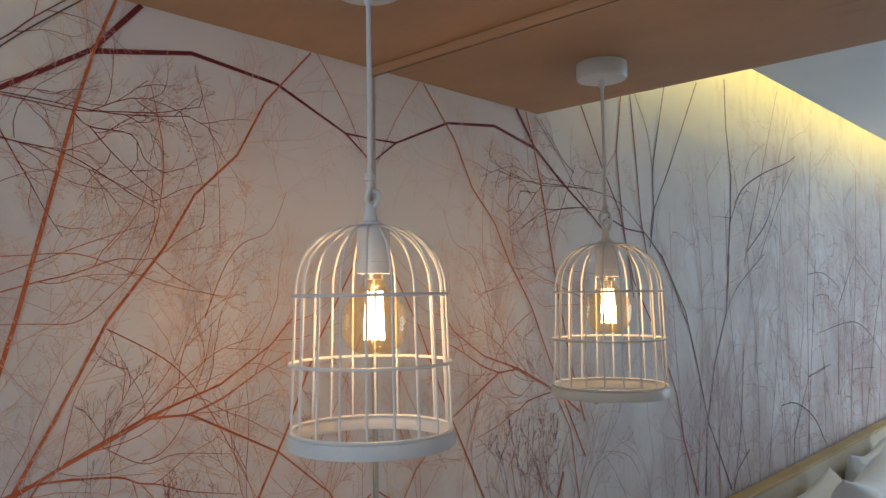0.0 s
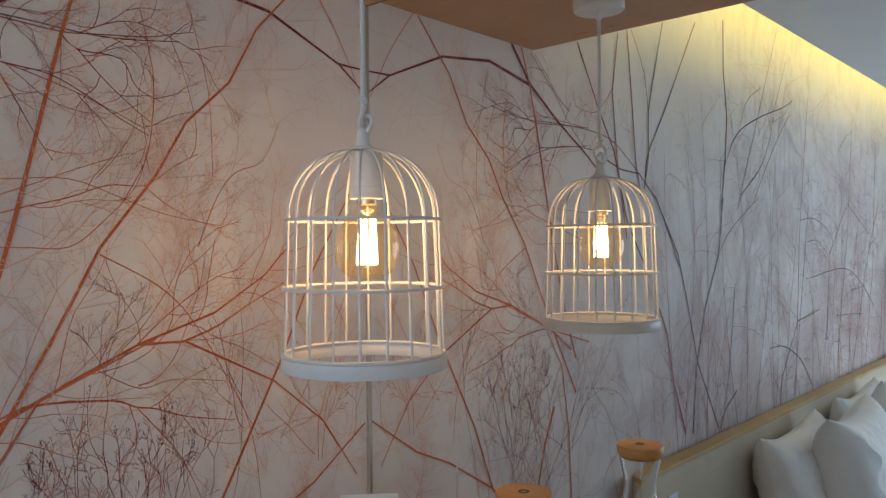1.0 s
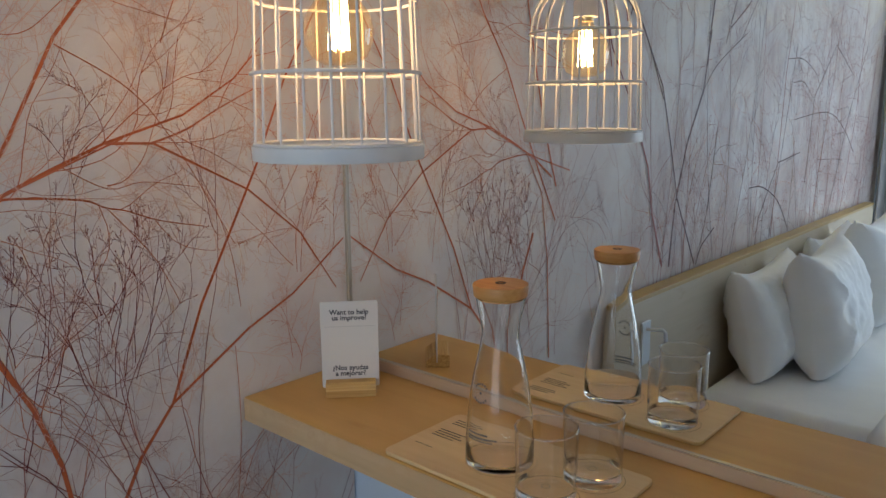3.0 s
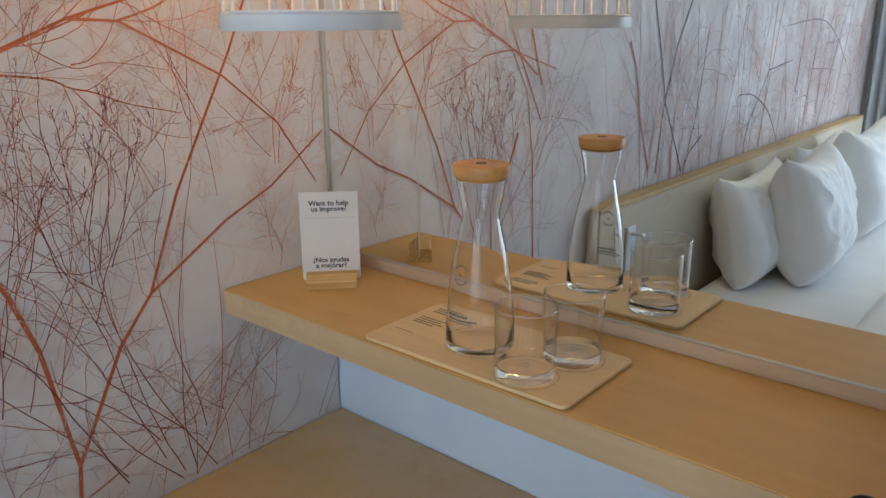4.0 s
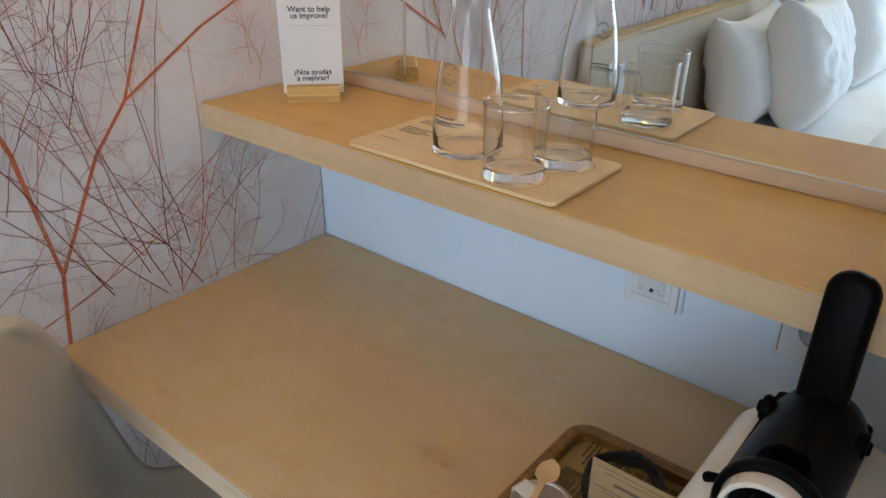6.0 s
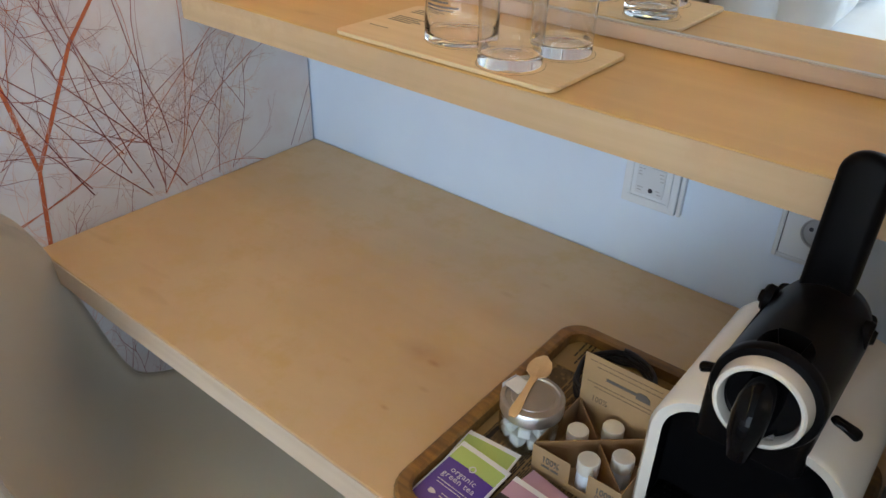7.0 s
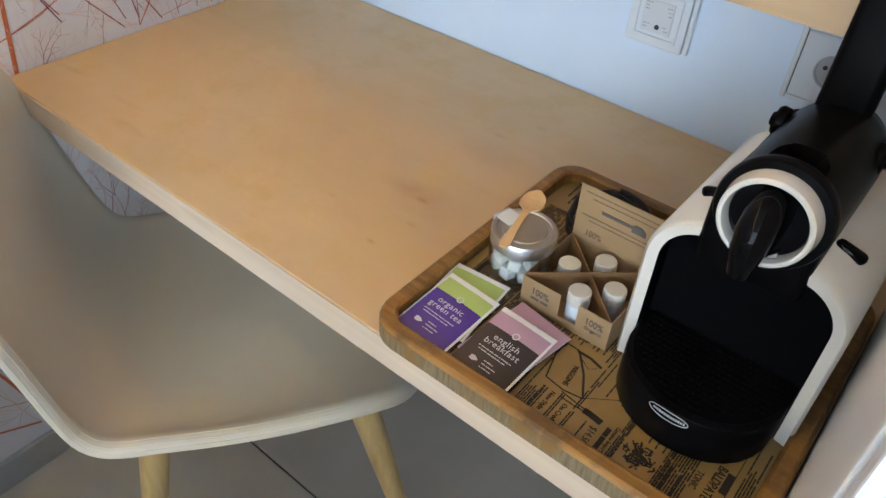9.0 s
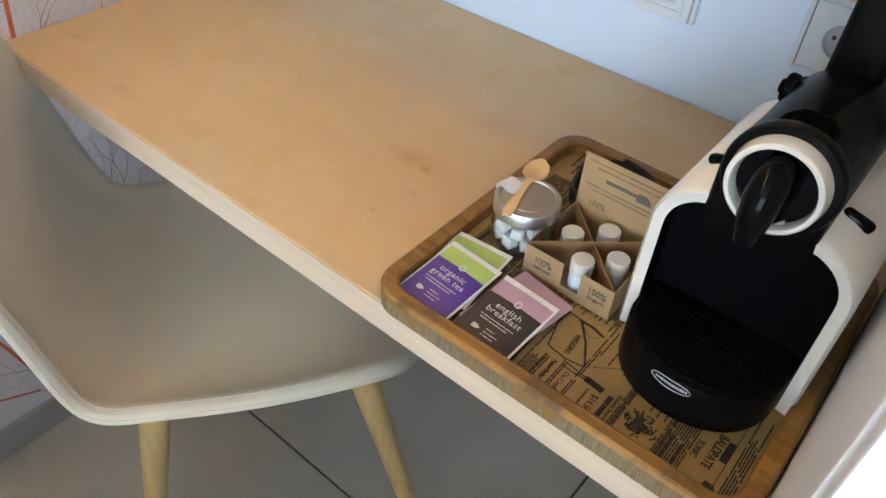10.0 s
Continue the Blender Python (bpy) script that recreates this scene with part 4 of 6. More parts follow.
# dense dark red bush low down, and hazy mauve thickets far along
for k in range(13):
    grow(pen.uniform(-0.66, -0.42), pen.uniform(1.14, 1.27), radians(pen.gauss(92, 15)), pen.uniform(0.14, 0.22), 0.0013, pen.choice((DARKRED, DARKRED, MAROON)), 3, 0.06, 27, 2, 10, 0.0, 0.2)
for k in range(60):
    y = pen.uniform(-3.6, -1.2)
    grow(y, 0.9 + 0.9 * pen.random() ** 1.6, radians(pen.gauss(90, 26)), pen.uniform(0.16, 0.34), 0.0017, pen.choice((ROSE, MAROON)), 3, 0.11, 34, 3, 7, 0.0, 0.4)

me = bpy.data.meshes.new("printed_branches")
me.from_pydata(mural_v, [], mural_f)
for m in INKS:
    me.materials.append(m)
me.polygons.foreach_set("material_index", mural_m)
ob = new("printed_branches", me)
ob.parent = wall_west
tagged(ob, "flat printed branches in orange, dark red and slate", kind="stuff")

# ---- desk, shelf, mirror ----
desk = thing("desk", "wall-hung birch desk top between wall and cabinet", "desk")
part("desktop", box(0.002, 1.0955, -0.552, 0.002, 0.7095, 0.75, 0.0015), [M_BIRCH], desk)
part("front_edge", box(0.003, 1.0948, -0.5540, -0.5524, 0.711, 0.7485), M_BIRCH_EDGE_LIT, desk, "front edge coloured paler")
shelf = thing("wall_shelf", "thick birch shelf fixed below the mirror", "shelf")
part("board", box(0.002, 1.0955, -0.245, 0.003, 1.033, 1.076, 0.0015), M_SHELF, shelf)
part("front_edge", box(0.003, 1.0948, -0.2472, -0.2455, 1.0345, 1.0745), M_SHELF_EDGE, shelf, "front edge coloured paler")

mirror = thing("wall_mirror", "large wall mirror from shelf to canopy with slim trims", "mirror")
part("silvered_glass", box(0.0085, 1.0948, -0.001, 0.0035, 1.099, 2.112), M_MIRROR, mirror)
part("bottom_strip", box(0.002, 1.0948, -0.006, 0.0035, 1.0765, 1.097, 0.001), M_STRIP, mirror, "pale wooden strip under the mirror")
part("bottom_trim", box(0.002, 1.0948, -0.0045, 0.0035, 1.0972, 1.0992, 0.0004), M_TRIM, mirror, "dull metal edge trim")
part("top_strip", box(0.002, 1.0948, -0.006, 0.0035, 2.1135, 2.1295, 0.001), M_CANOPY, mirror, "wooden strip over the mirror")
part("top_joint", box(0.006, 1.0948, -0.0005, 0.003, 2.1122, 2.1134), M_DARK, mirror, "thin dark joint over the glass")
part("side_trim", box(0.0005, 0.0080, -0.005, 0.0035, 1.099, 2.112, 0.0006), M_TRIM, mirror, "slim metal side trim")

# white cabinet beside the desk
cab = thing("wardrobe", "white lacquered wardrobe beside the desk", "wardrobe")
part("carcass", box(1.0965, 1.78, -0.688, 0.003, 0.0, 2.128, 0.0015), M_CAB, cab)
# dark strip set behind the door in place of the gap's shade
part("gap_shade", box(1.1005, 1.776, -0.692, -0.6885, 0.004, 2.12), M_DARK, cab, "dark strip standing in for the door gap's shade")
part("door", box(1.0985, 1.778, -0.712, -0.6925, 0.003, 2.125, 0.002), M_CAB, cab)


def socket(name, x, z, raised, label):
    s = thing(name, label, "socket", pose(x, 0.004, z))
    if raised:
        part("plate", box(-0.0405, 0.0405, -0.012, 0, -0.0405, 0.0405, 0.002), M_PLASTIC_W, s)
        part("side_cap", box(0.0412, 0.0475, -0.009, 0, -0.0405, 0.0405, 0.0015), M_PLASTIC_W, s, "narrow side cap")
    else:
        bm = bmesh.new()
        loops = []
        for y, square, r in ((0.0, True, 0.0405), (-0.0055, True, 0.0405), (-0.007, True, 0.0392), (-0.007, False, 0.0208)):
            loop = []
            for i in range(48):
                q = 2 * math.pi * i / 48
                k = r / max(abs(math.cos(q)), abs(math.sin(q))) if square else r
                loop.append(bm.verts.new((k * math.cos(q), y, k * math.sin(q))))
            loops.append(loop)
        for p, q in zip(loops, loops[1:]):
            for i in range(48):
                bm.faces.new((p[i], p[(i + 1) % 48], q[(i + 1) % 48], q[i]))
        bmesh.ops.recalc_face_normals(bm, faces=bm.faces)
        part("plate", bm, M_PLASTIC_W, s)
    if raised:
        bm = bmesh.new()
        for x0, x1, z0, z1 in ((-0.031, 0.031, 0.026, 0.030), (-0.031, 0.031, -0.030, -0.026), (-0.031, -0.027, -0.026, 0.026), (0.027, 0.031, -0.026, 0.026)):
            box(x0, x1, -0.0145, -0.0122, z0, z1, 0.0006, bm)
        part("inner_frame", bm, M_PLASTIC_W, s)
        part("dial_face", box(-0.021, 0.021, -0.0138, -0.0121, -0.021, 0.021, 0.001), M_FACE, s, "pale control face")
        part("button", lathe([(0, 0), (0.0034, 0), (0.003, 0.0012), (0, 0.0012)], 16, m=pose(0.002, -0.0139, -0.013, 90)), M_INK, s, "small black button")
        tagged(part("legend", bars([(-0.019, -0.010, 0.0170), (-0.019, -0.014, 0.0125), (-0.019, -0.013, 0.0080), (0.011, 0.019, 0.0150), (0.013, 0.019, 0.0100), (0.014, 0.019, 0.0050), (-0.018, -0.009, -0.0110), (-0.018, -0.012, -0.0155), (0.009, 0.017, -0.0110), (0.012, 0.018, -0.0155)], 0.0014, m=pose(0, -0.0139, 0, 90), gap=0.0012), M_WELL, s), kind="stuff")
    else:
        # white well coloured grey to carry the shade of its recess
        bm = lathe([(0.0, 0.0045), (0.0182, 0.0045), (0.0192, 0.0070), (0.0208, 0.0074), (0.0212, 0.0066)], 40, m=pose(0, 0, 0, 90))
        part("well", bm, M_WELL, s, "round recessed socket well", smooth=True)
        for dx, dz in ((-0.0095, 0.003), (0.0095, -0.003)):
            part("pin_hole", lathe([(0, 0), (0.0028, 0), (0.0028, 0.0006), (0, 0.0006)], 12, m=pose(dx, -0.0046, dz, 90)), M_INK, s, "black pin hole")
        part("seam", box(-0.0414, -0.0408, -0.0050, 0, -0.0405, 0.0405), M_DARK, s, "dark edge gap")
        bm = bmesh.new()
        for x0, x1, z0, z1 in ((-0.0475, -0.0416, -0.0475, 0.0475), (0.0416, 0.0475, -0.0475, 0.0475), (-0.0414, 0.0414, 0.0409, 0.0475), (-0.0414, 0.0414, -0.0475, -0.0409)):
            box(x0, x1, -0.0062, 0, z0, z1, 0.0014, bm)
        part("outer_frame", bm, M_PLASTIC_W, s, "slim white outer frame")
    return s


socket("wall_thermostat", 0.708, 0.896, True, "square white wall control with a small black button")
socket("wall_socket", 0.929, 0.896, False, "white mains socket with a round well")

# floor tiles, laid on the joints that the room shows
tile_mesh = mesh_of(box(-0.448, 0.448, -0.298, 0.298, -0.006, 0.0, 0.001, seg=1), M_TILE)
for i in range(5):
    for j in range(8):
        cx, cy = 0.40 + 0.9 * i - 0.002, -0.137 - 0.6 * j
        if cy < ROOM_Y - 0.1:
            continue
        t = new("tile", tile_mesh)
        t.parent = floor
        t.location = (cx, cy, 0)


# ---- pendant lamp ----
AX, AY = 0.332, -0.297
pend = thing("pendant_lamp", "white wire birdcage pendant lamp with a lit bulb", "lamp", pose(AX, AY, 0))
part("ceiling_rose", lathe([(0, 2.1295), (0.0475, 2.1295), (0.048, 2.127), (0.048, 2.1015), (0.0455, 2.0985), (0.006, 2.0975), (0, 2.0975)], 40), M_LAMP, pend, "round white ceiling cup", True)
part("cord_grip", lathe([(0.0065, 2.097), (0.0065, 2.085), (0.004, 2.082), (0, 2.082)], 16), M_LAMP, pend, "", True)
part("cord", tube([(0, 0, 2.09), (0.0006, 0, 1.95), (-0.0004, 0.0004, 1.85), (-0.002, 0, 1.838)], 0.0034, 10), M_CORD, pend, "white flex", True)
# knotted loops of flex over the cage
part("cord_loop", tube([(0.0115 * math.cos(q), 0.003 * math.sin(2 * q), 1.8285 + 0.0150 * math.sin(q)) for q in (2 * math.pi * i / 32 for i in range(32))], 0.0030, 8, closed=True), M_CORD, pend, "loop of flex", True, at=pose(0, 0, 0, 0, 0, -50))
part("cord_loop", tube([(0.0095 * math.cos(q), 0.002 * math.sin(2 * q), 1.8190 + 0.0105 * math.sin(q)) for q in (2 * math.pi * i / 32 for i in range(32))], 0.0028, 8, closed=True), M_CORD, pend, "loop of flex", True, at=pose(0.004, 0.003, 0, 0, 0, 5))
part("cord_wrap", tube([(0.0048 * math.cos(q), 0.0048 * math.sin(q), 1.843 + 0.0016 * q / 6.283 * 2) for q in (6.283 * 3 * i / 36 for i in range(37))], 0.0022, 8), M_CORD, pend, "flex wound round itself", True)
part("cap", lathe([(0, 1.812), (0.0055, 1.812), (0.0075, 1.808), (0.0085, 1.796), (0.011, 1.789), (0.016, 1.787), (0.0165, 1.7835), (0.004, 1.782), (0, 1.782)], 24), M_LAMP, pend, "turned white cap", True)
part("lamp_holder", lathe([(0, 1.7815), (0.020, 1.7815), (0.0215, 1.779), (0.0222, 1.735), (0.0228, 1.7345), (0.0228, 1.720), (0.019, 1.7195), (0, 1.7195)], 32), M_LAMP, pend, "white ceramic holder", True, at=pose(0.0027, 0.003, 0))
RIBS = 20
prof = []
for i in range(11):
    a = math.pi / 2 * i / 10
    prof.append((0.012 + 0.0870 * math.sin(a) ** 0.9, 1.692 + 0.0905 * math.cos(a) ** 0.92))
prof += [(0.1000, 1.66), (0.1020, 1.60), (0.1045, 1.517)]
rib_mesh = mesh_of(tube([(r, 0, z) for r, z in prof], 0.0017, 8), M_LAMP, True)
for k in range(RIBS):
    r = new("rib", rib_mesh)
    r.parent = pend
    r.matrix_local = pose(0, 0, 0, 0, 0, 360 * k / RIBS + 9.7)


def hoop(name, radius, z, thick, parent, label=""):
    pts = [(radius * math.cos(a), radius * math.sin(a), z) for a in (2 * math.pi * i / 64 for i in range(64))]
    return part(name, tube(pts, thick, 8, closed=True), M_LAMP, parent, label, True)


hoop("upper_hoop", 0.1010, 1.692, 0.0022, pend)
hoop("middle_hoop", 0.1052, 1.604, 0.0023, pend)
hoop("bottom_hoop", 0.1050, 1.5185, 0.0022, pend)
part("base_band", lathe([(0.1088, 1.5160), (0.1088, 1.4995), (0.1080, 1.4985), (0.1068, 1.4985), (0.1060, 1.4998), (0.1060, 1.5160), (0.1070, 1.5168)], 72, closed=True), M_LAMP, pend, "flat white band round the foot of the cage", True)
BULB = [(0.0135, 1.718), (0.0140, 1.708), (0.018, 1.700), (0.030, 1.690), (0.0405, 1.675), (0.0440, 1.657), (0.0420, 1.640), (0.034, 1.624), (0.020, 1.6155), (0.0, 1.614)]
bulb = part("bulb", lathe(BULB, 40), M_BULB, pend, "round clear amber bulb", True, at=pose(0.0027, 0.003, 0))
bulb.visible_shadow = False
part("screw_cap", lathe([(0.0138, 1.7192), (0.0138, 1.712), (0, 1.712)], 24), M_BRASS, bulb, "metal screw cap", True)
for k in range(7):
    a = 2 * math.pi * k / 7
    f = part("filament", tube([(0.010 * math.cos(a), 0.010 * math.sin(a), 1.697), (0.0125 * math.cos(a + 0.2), 0.0125 * math.sin(a + 0.2), 1.633)], 0.0019, 6), M_FIL, bulb, "glowing filament strand")
    f.visible_shadow = False

# ---- on the shelf ----
SH = 1.0765
mat = single("serving_board", prism([(x, y) for x, y in rounded(0.335, 0.172, 0.012)], SH, SH + 0.0055, 0.0012), M_BOARD, "thin pale plywood board printed with small writing", "board", at=pose(0.507, -0.156, 0))
for x0, x1, y in ((-0.150, -0.105, 0.062), (-0.150, -0.098, 0.055), (-0.150, -0.102, 0.048), (-0.150, -0.096, 0.022), (-0.150, -0.104, 0.015), (-0.150, -0.099, 0.008), (-0.150, -0.11, 0.001)):
    tagged(part("printed_line", bars([(x0, x1, y)], 0.0024, m=pose(0, 0, SH + 0.0057), gap=0.0009), M_INK_BROWN, mat), kind="stuff")
tagged(part("printed_line", bars([(-0.150, -0.118, -0.035)], 0.0014, m=pose(0, 0, SH + 0.0057), gap=0.0009), M_INK_BROWN, mat), kind="stuff")
BT = SH + 0.0056


for ring_x, ring_y, ring_r in ((0.085, -0.044, 0.0405), (0.105, 0.035, 0.0405), (-0.018, -0.002, 0.0490)):
    part("engraved_ring", lathe([(ring_r, 0), (ring_r + 0.0005, 0), (ring_r + 0.0005, 0.0001), (ring_r, 0.0001)], 64, closed=True, m=pose(ring_x, ring_y, SH + 0.00555)), M_KRAFT_INK, mat, "thin burnt ring")


def tumbler(x, y, turn):
    t = thing("tumbler", "clear straight glass tumbler with a thick base on the board", "glass", pose(x, y, BT, 0, 0, turn), group="tumblers on the board")
    r = 0.0385
    wall = part("wall", lathe([(r - 0.0003, 0.0155), (r, 0.03), (r + 0.0004, 0.06), (r + 0.0008, 0.0912)], 72), M_WALL, t, "thin clear glass wall", True)
    wall.visible_shadow = False
    base = part("base", lathe([(0, 0.0006), (0.020, 0.0005), (0.031, 0.0003), (r - 0.003, 0.0002), (r - 0.0008, 0.0016), (r - 0.0003, 0.004), (r - 0.0003, 0.0150), (r - 0.0020, 0.0160), (r - 0.0050, 0.0146), (r - 0.012, 0.0132), (0, 0.0128)], 72), M_GLASS, t, "thick solid glass base", True)
    base.visible_shadow = False
    rim = part("rim", tube([((r + 0.0004) * math.cos(q), (r + 0.0004) * math.sin(q), 0.0916) for q in (2 * math.pi * n / 56 for n in range(56))], 0.0012, 8, closed=True), M_RIM, t, "rounded bright rim", True)
    rim.visible_shadow = False
    part("base_stamp", lathe([(0.0052, 0.0130), (0.0060, 0.0130), (0.0060, 0.0132), (0.0052, 0.0132)], 24, closed=True), M_GLASS_INK, t, "small stamped ring")
    return t


tumbler(0.590, -0.200, 0)
tumbler(0.610, -0.121, 40)
car = thing("carafe", "clear glass water carafe with a round wooden lid", "carafe", pose(0.486, -0.158, BT))
outer = [(0.0, 0.0006), (0.026, 0.0005), (0.038, 0.0003), (0.0455, 0.0003), (0.0470, 0.0012), (0.0475, 0.0040), (0.0472, 0.020), (0.0468, 0.035), (0.0455, 0.055), (0.0438, 0.075), (0.0413, 0.096), (0.0383, 0.115), (0.0346, 0.134), (0.0310, 0.150), (0.0278, 0.165), (0.0256, 0.177), (0.0250, 0.184), (0.0258, 0.191), (0.0276, 0.201), (0.0300, 0.213), (0.0336, 0.2322)]
inner = [(r - 0.0018, z) for r, z in outer[:6:-1]] + [(0.0453, 0.012), (0.0430, 0.0085), (0.036, 0.0070), (0.0, 0.0068)]
g = part("body", lathe(outer + [(0.0330, 0.2330)] + inner, 80), M_GLASS, car, "clear waisted body with a thick foot", True)
g.visible_shadow = False
lid = part("lid", lathe([(0, 0.2300), (0.0306, 0.2300), (0.0310, 0.2336), (0.0352, 0.2338), (0.0360, 0.2350), (0.0374, 0.2485), (0.0364, 0.2503), (0.006, 0.2507), (0.0055, 0.2500), (0, 0.2500)], 48), M_CORK, car, "round turned wooden lid", True)
part("lid_mark", lathe([(0.004, 0.2509), (0.0075, 0.2509), (0.0075, 0.2512), (0.004, 0.2512)], 20, closed=True), M_INK_BROWN, lid, "small burnt mark")
toward = math.degrees(math.atan2(-0.78, 0.6)) + 90
rng = random.Random(6)


def round_print(name, marks, angle, tilt):
    """Small printed marks (across, height, width, height of mark, radius) wrapped round the carafe."""
    bm = bmesh.new()
    for across, z, w, h, r in marks:
        one = box(-w / 2, w / 2, -0.0003, 0.0, -h / 2, h / 2)
        bmesh.ops.transform(one, matrix=pose(0, 0, 0, 0, 0, toward + angle + math.degrees(across / r)) @ pose(0, -r - 0.0003, z, -tilt), verts=one.verts)
        tmp = bpy.data.meshes.new("t")
        one.to_mesh(tmp)
        one.free()
        bm.from_mesh(tmp)
        bpy.data.meshes.remove(tmp)
    return part(name, bm, M_GLASS_INK, car, "small worn dark print")


ring = []
for k in range(18):
    q = 6.2832 * k / 18
    if abs(math.sin(q)) > 0.45:
        ring.append((0.0115 * math.cos(q), 0.108 + 0.0125 * math.sin(q), 0.0024, 0.0026, 0.0397 - 0.14 * 0.0125 * math.sin(q)))
ring.append((0, 0.108, 0.0030, 0.0030, 0.0397))
round_print("upper_print", ring, -40, 9)
lines = []
for z, x1 in ((0.0530, 0.010), (0.0475, 0.022), (0.0435, 0.018)):
    x = -0.022
    while x < x1:
        w = rng.uniform(0.002, 0.0042)
        lines.append((x + w / 2, z, w, 0.0026 if z > 0.045 else 0.0016, 0.0462))
        x += w + 0.0007
round_print("lower_print", lines, -36, 4)

# little notice in a wooden foot
YAW = 47.0
sign = thing("notice_stand", "small white notice card standing in a pine foot", "sign", pose(0.128, -0.112, SH, 0, 0, YAW))
bm = bmesh.new()
# foot with a slot: an outline drawn in the cross-section and drawn out along the foot
sec = [(-0.024, 0.0), (0.021, 0.0), (0.021, 0.012), (0.004, 0.025), (0.0015, 0.025), (0.0015, 0.010), (-0.0015, 0.010), (-0.0015, 0.025), (-0.021, 0.025), (-0.024, 0.022)]
prism(sec, -0.0425, 0.0425, bm=bm, m=Matrix(((0, 0, 1, 0), (1, 0, 0, 0), (0, 1, 0, 0), (0, 0, 0, 1))))
part("foot", bm, M_BLOCK, sign, "grained pine foot")
card = part("card", prism(rounded(0.098, 0.1525, 0.003), -0.0012, 0.0012, 0.0003, m=pose(0, 0, 0.08675, 90)), M_CARD, sign, "thin white plastic card")
words("writing", "Want to help\nus improve?", 0.0122, M_INK, card, pose(0, -0.0014, 0.139, 90), bold=0.022)
words("writing", "¿Nos ayudas\na mejorar?", 0.0122, M_INK, card, pose(0, -0.0014, 0.040, 90), bold=0.022)
part("fine_line", bars([(-0.042, 0.042, 0)], 0.0008, m=pose(0, -0.0014, 0.119, 90)), M_INK_SOFT, card)

# ---- tray and what stands on it ----
TX, TY, TW, TD = 0.9032, -0.3775, 0.3796, 0.3625
tray = thing("serving_tray", "rounded wooden tray lined with old newspaper print", "tray", pose(TX, TY, 0.7505, 0, 0, 0.4))
out_line, in_line = rounded(TW, TD, 0.034, 8), rounded(TW - 0.034, TD - 0.034, 0.020, 8)
bm = bmesh.new()
levels = [(out_line, 0.0, 0), (out_line, 0.0185, 0), (rounded(TW - 0.003, TD - 0.003, 0.0325, 8), 0.0220, 1), (rounded(TW - 0.008, TD - 0.008, 0.030, 8), 0.0238, 1), (rounded(TW - 0.028, TD - 0.028, 0.023, 8), 0.0238, 1), (in_line, 0.0215, 1), (in_line, 0.006, 1)]
rows = [[bm.verts.new((x, y, z)) for x, y in line] for line, z, _ in levels]
for k, (a, b) in enumerate(zip(rows, rows[1:])):
    for i in range(len(a)):
        j = (i + 1) % len(a)
        f = bm.faces.new((a[i], a[j], b[j], b[i]))
        f.material_index = 1 if k == 0 else 0
f = bm.faces.new(rows[0][::-1])
bmesh.ops.recalc_face_normals(bm, faces=bm.faces)
part("rim", bm, [M_TRAY, M_TRAY_SIDE], tray, "worn brown wooden rim")
lining = part("lining", prism(rounded(TW - 0.035, TD - 0.035, 0.0195, 8), 0.004, 0.0075), M_NEWS, tray, "brown vintage newspaper lining")
TF = 0.7505 + 0.0076


# columns of small type, set across the tray, in blocks with gaps for headings and pictures
KEEP_OUT = ((0.873, 0.918, -0.500, -0.445), (0.922, 0.949, -0.512, -0.494), (0.970, 1.004, -0.533, -0.499), (0.856, 0.8705, -0.545, -0.465), (0.890, 0.900, -0.540, -0.495), (0.906, 0.916, -0.540, -0.505), (0.938, 0.962, -0.542, -0.48), (1.028, 1.061, -0.53, -0.45), (1.04, 1.06, -0.545, -0.52))
tiny = bmesh.new()
rng = random.Random(9)
x = 0.742
while x < 1.076:
    y = -0.540
    while y < -0.225:
        y1 = min(y + rng.uniform(0.026, 0.040), -0.225)
        if not any(x0 < x < x1 and y < ya1 and y1 > ya0 for x0, x1, ya0, ya1 in KEEP_OUT) and not (x > 0.92 and y > -0.47):
            bars([(y - TY, y1 - TY, -(x - TX))], 0.0015, 0.0002, bm=tiny, m=pose(0, 0, 0.0077, 0, 0, 90), rng=rng, gap=0.0007)
        y = y1 + 0.0035
    x += 0.0023 if rng.random() > 0.07 else 0.0042
tagged(part("small_type", tiny, M_NEWS_SOFT, lining), kind="stuff")
LOCX = lambda x: x - TX
LOCY = lambda y: y - TY
for k, (hx, y0, y1, h) in enumerate(((0.863, -0.542, -0.468, 0.0062), (0.9535, -0.535, -0.506, 0.0046), (0.885, -0.54, -0.503, 0.0022), (0.815, -0.44, -0.395, 0.0050), (0.747, -0.430, -0.365, 0.0046), (1.012, -0.552, -0.505, 0.0036), (1.022, -0.552, -0.505, 0.0028), (1.0535, -0.502, -0.476, 0.0060))):
    part("headline", bars([(y0 - TY, y1 - TY, -(hx - TX))], h, 0.0003, m=pose(0, 0, 0.0079, 0, 0, 90), rng=random.Random(k + 40), gap=0.0009), M_NEWS_INK, lining)
words("headline", "$14.50", 0.0095, M_NEWS_INK, lining, pose(LOCX(0.9425), LOCY(-0.524), 0.0079, 0, 0, -90), squeeze=0.8)
words("headline", "BALDPATE", 0.0110, M_NEWS_INK, lining, pose(LOCX(1.0447), LOCY(-0.4965), 0.0079, 0, 0, -92), squeeze=0.76, bold=0.012)
words("headline", "On Credit", 0.0072, M_NEWS_INK, lining, pose(LOCX(0.9105), LOCY(-0.522), 0.0079, 0, 0, -90), squeeze=0.85)
words("headline", "WIGGINS", 0.0075, M_NEWS_INK, lining, pose(LOCX(0.8965), LOCY(-0.478), 0.0079, 0, 0, -84), squeeze=0.85)
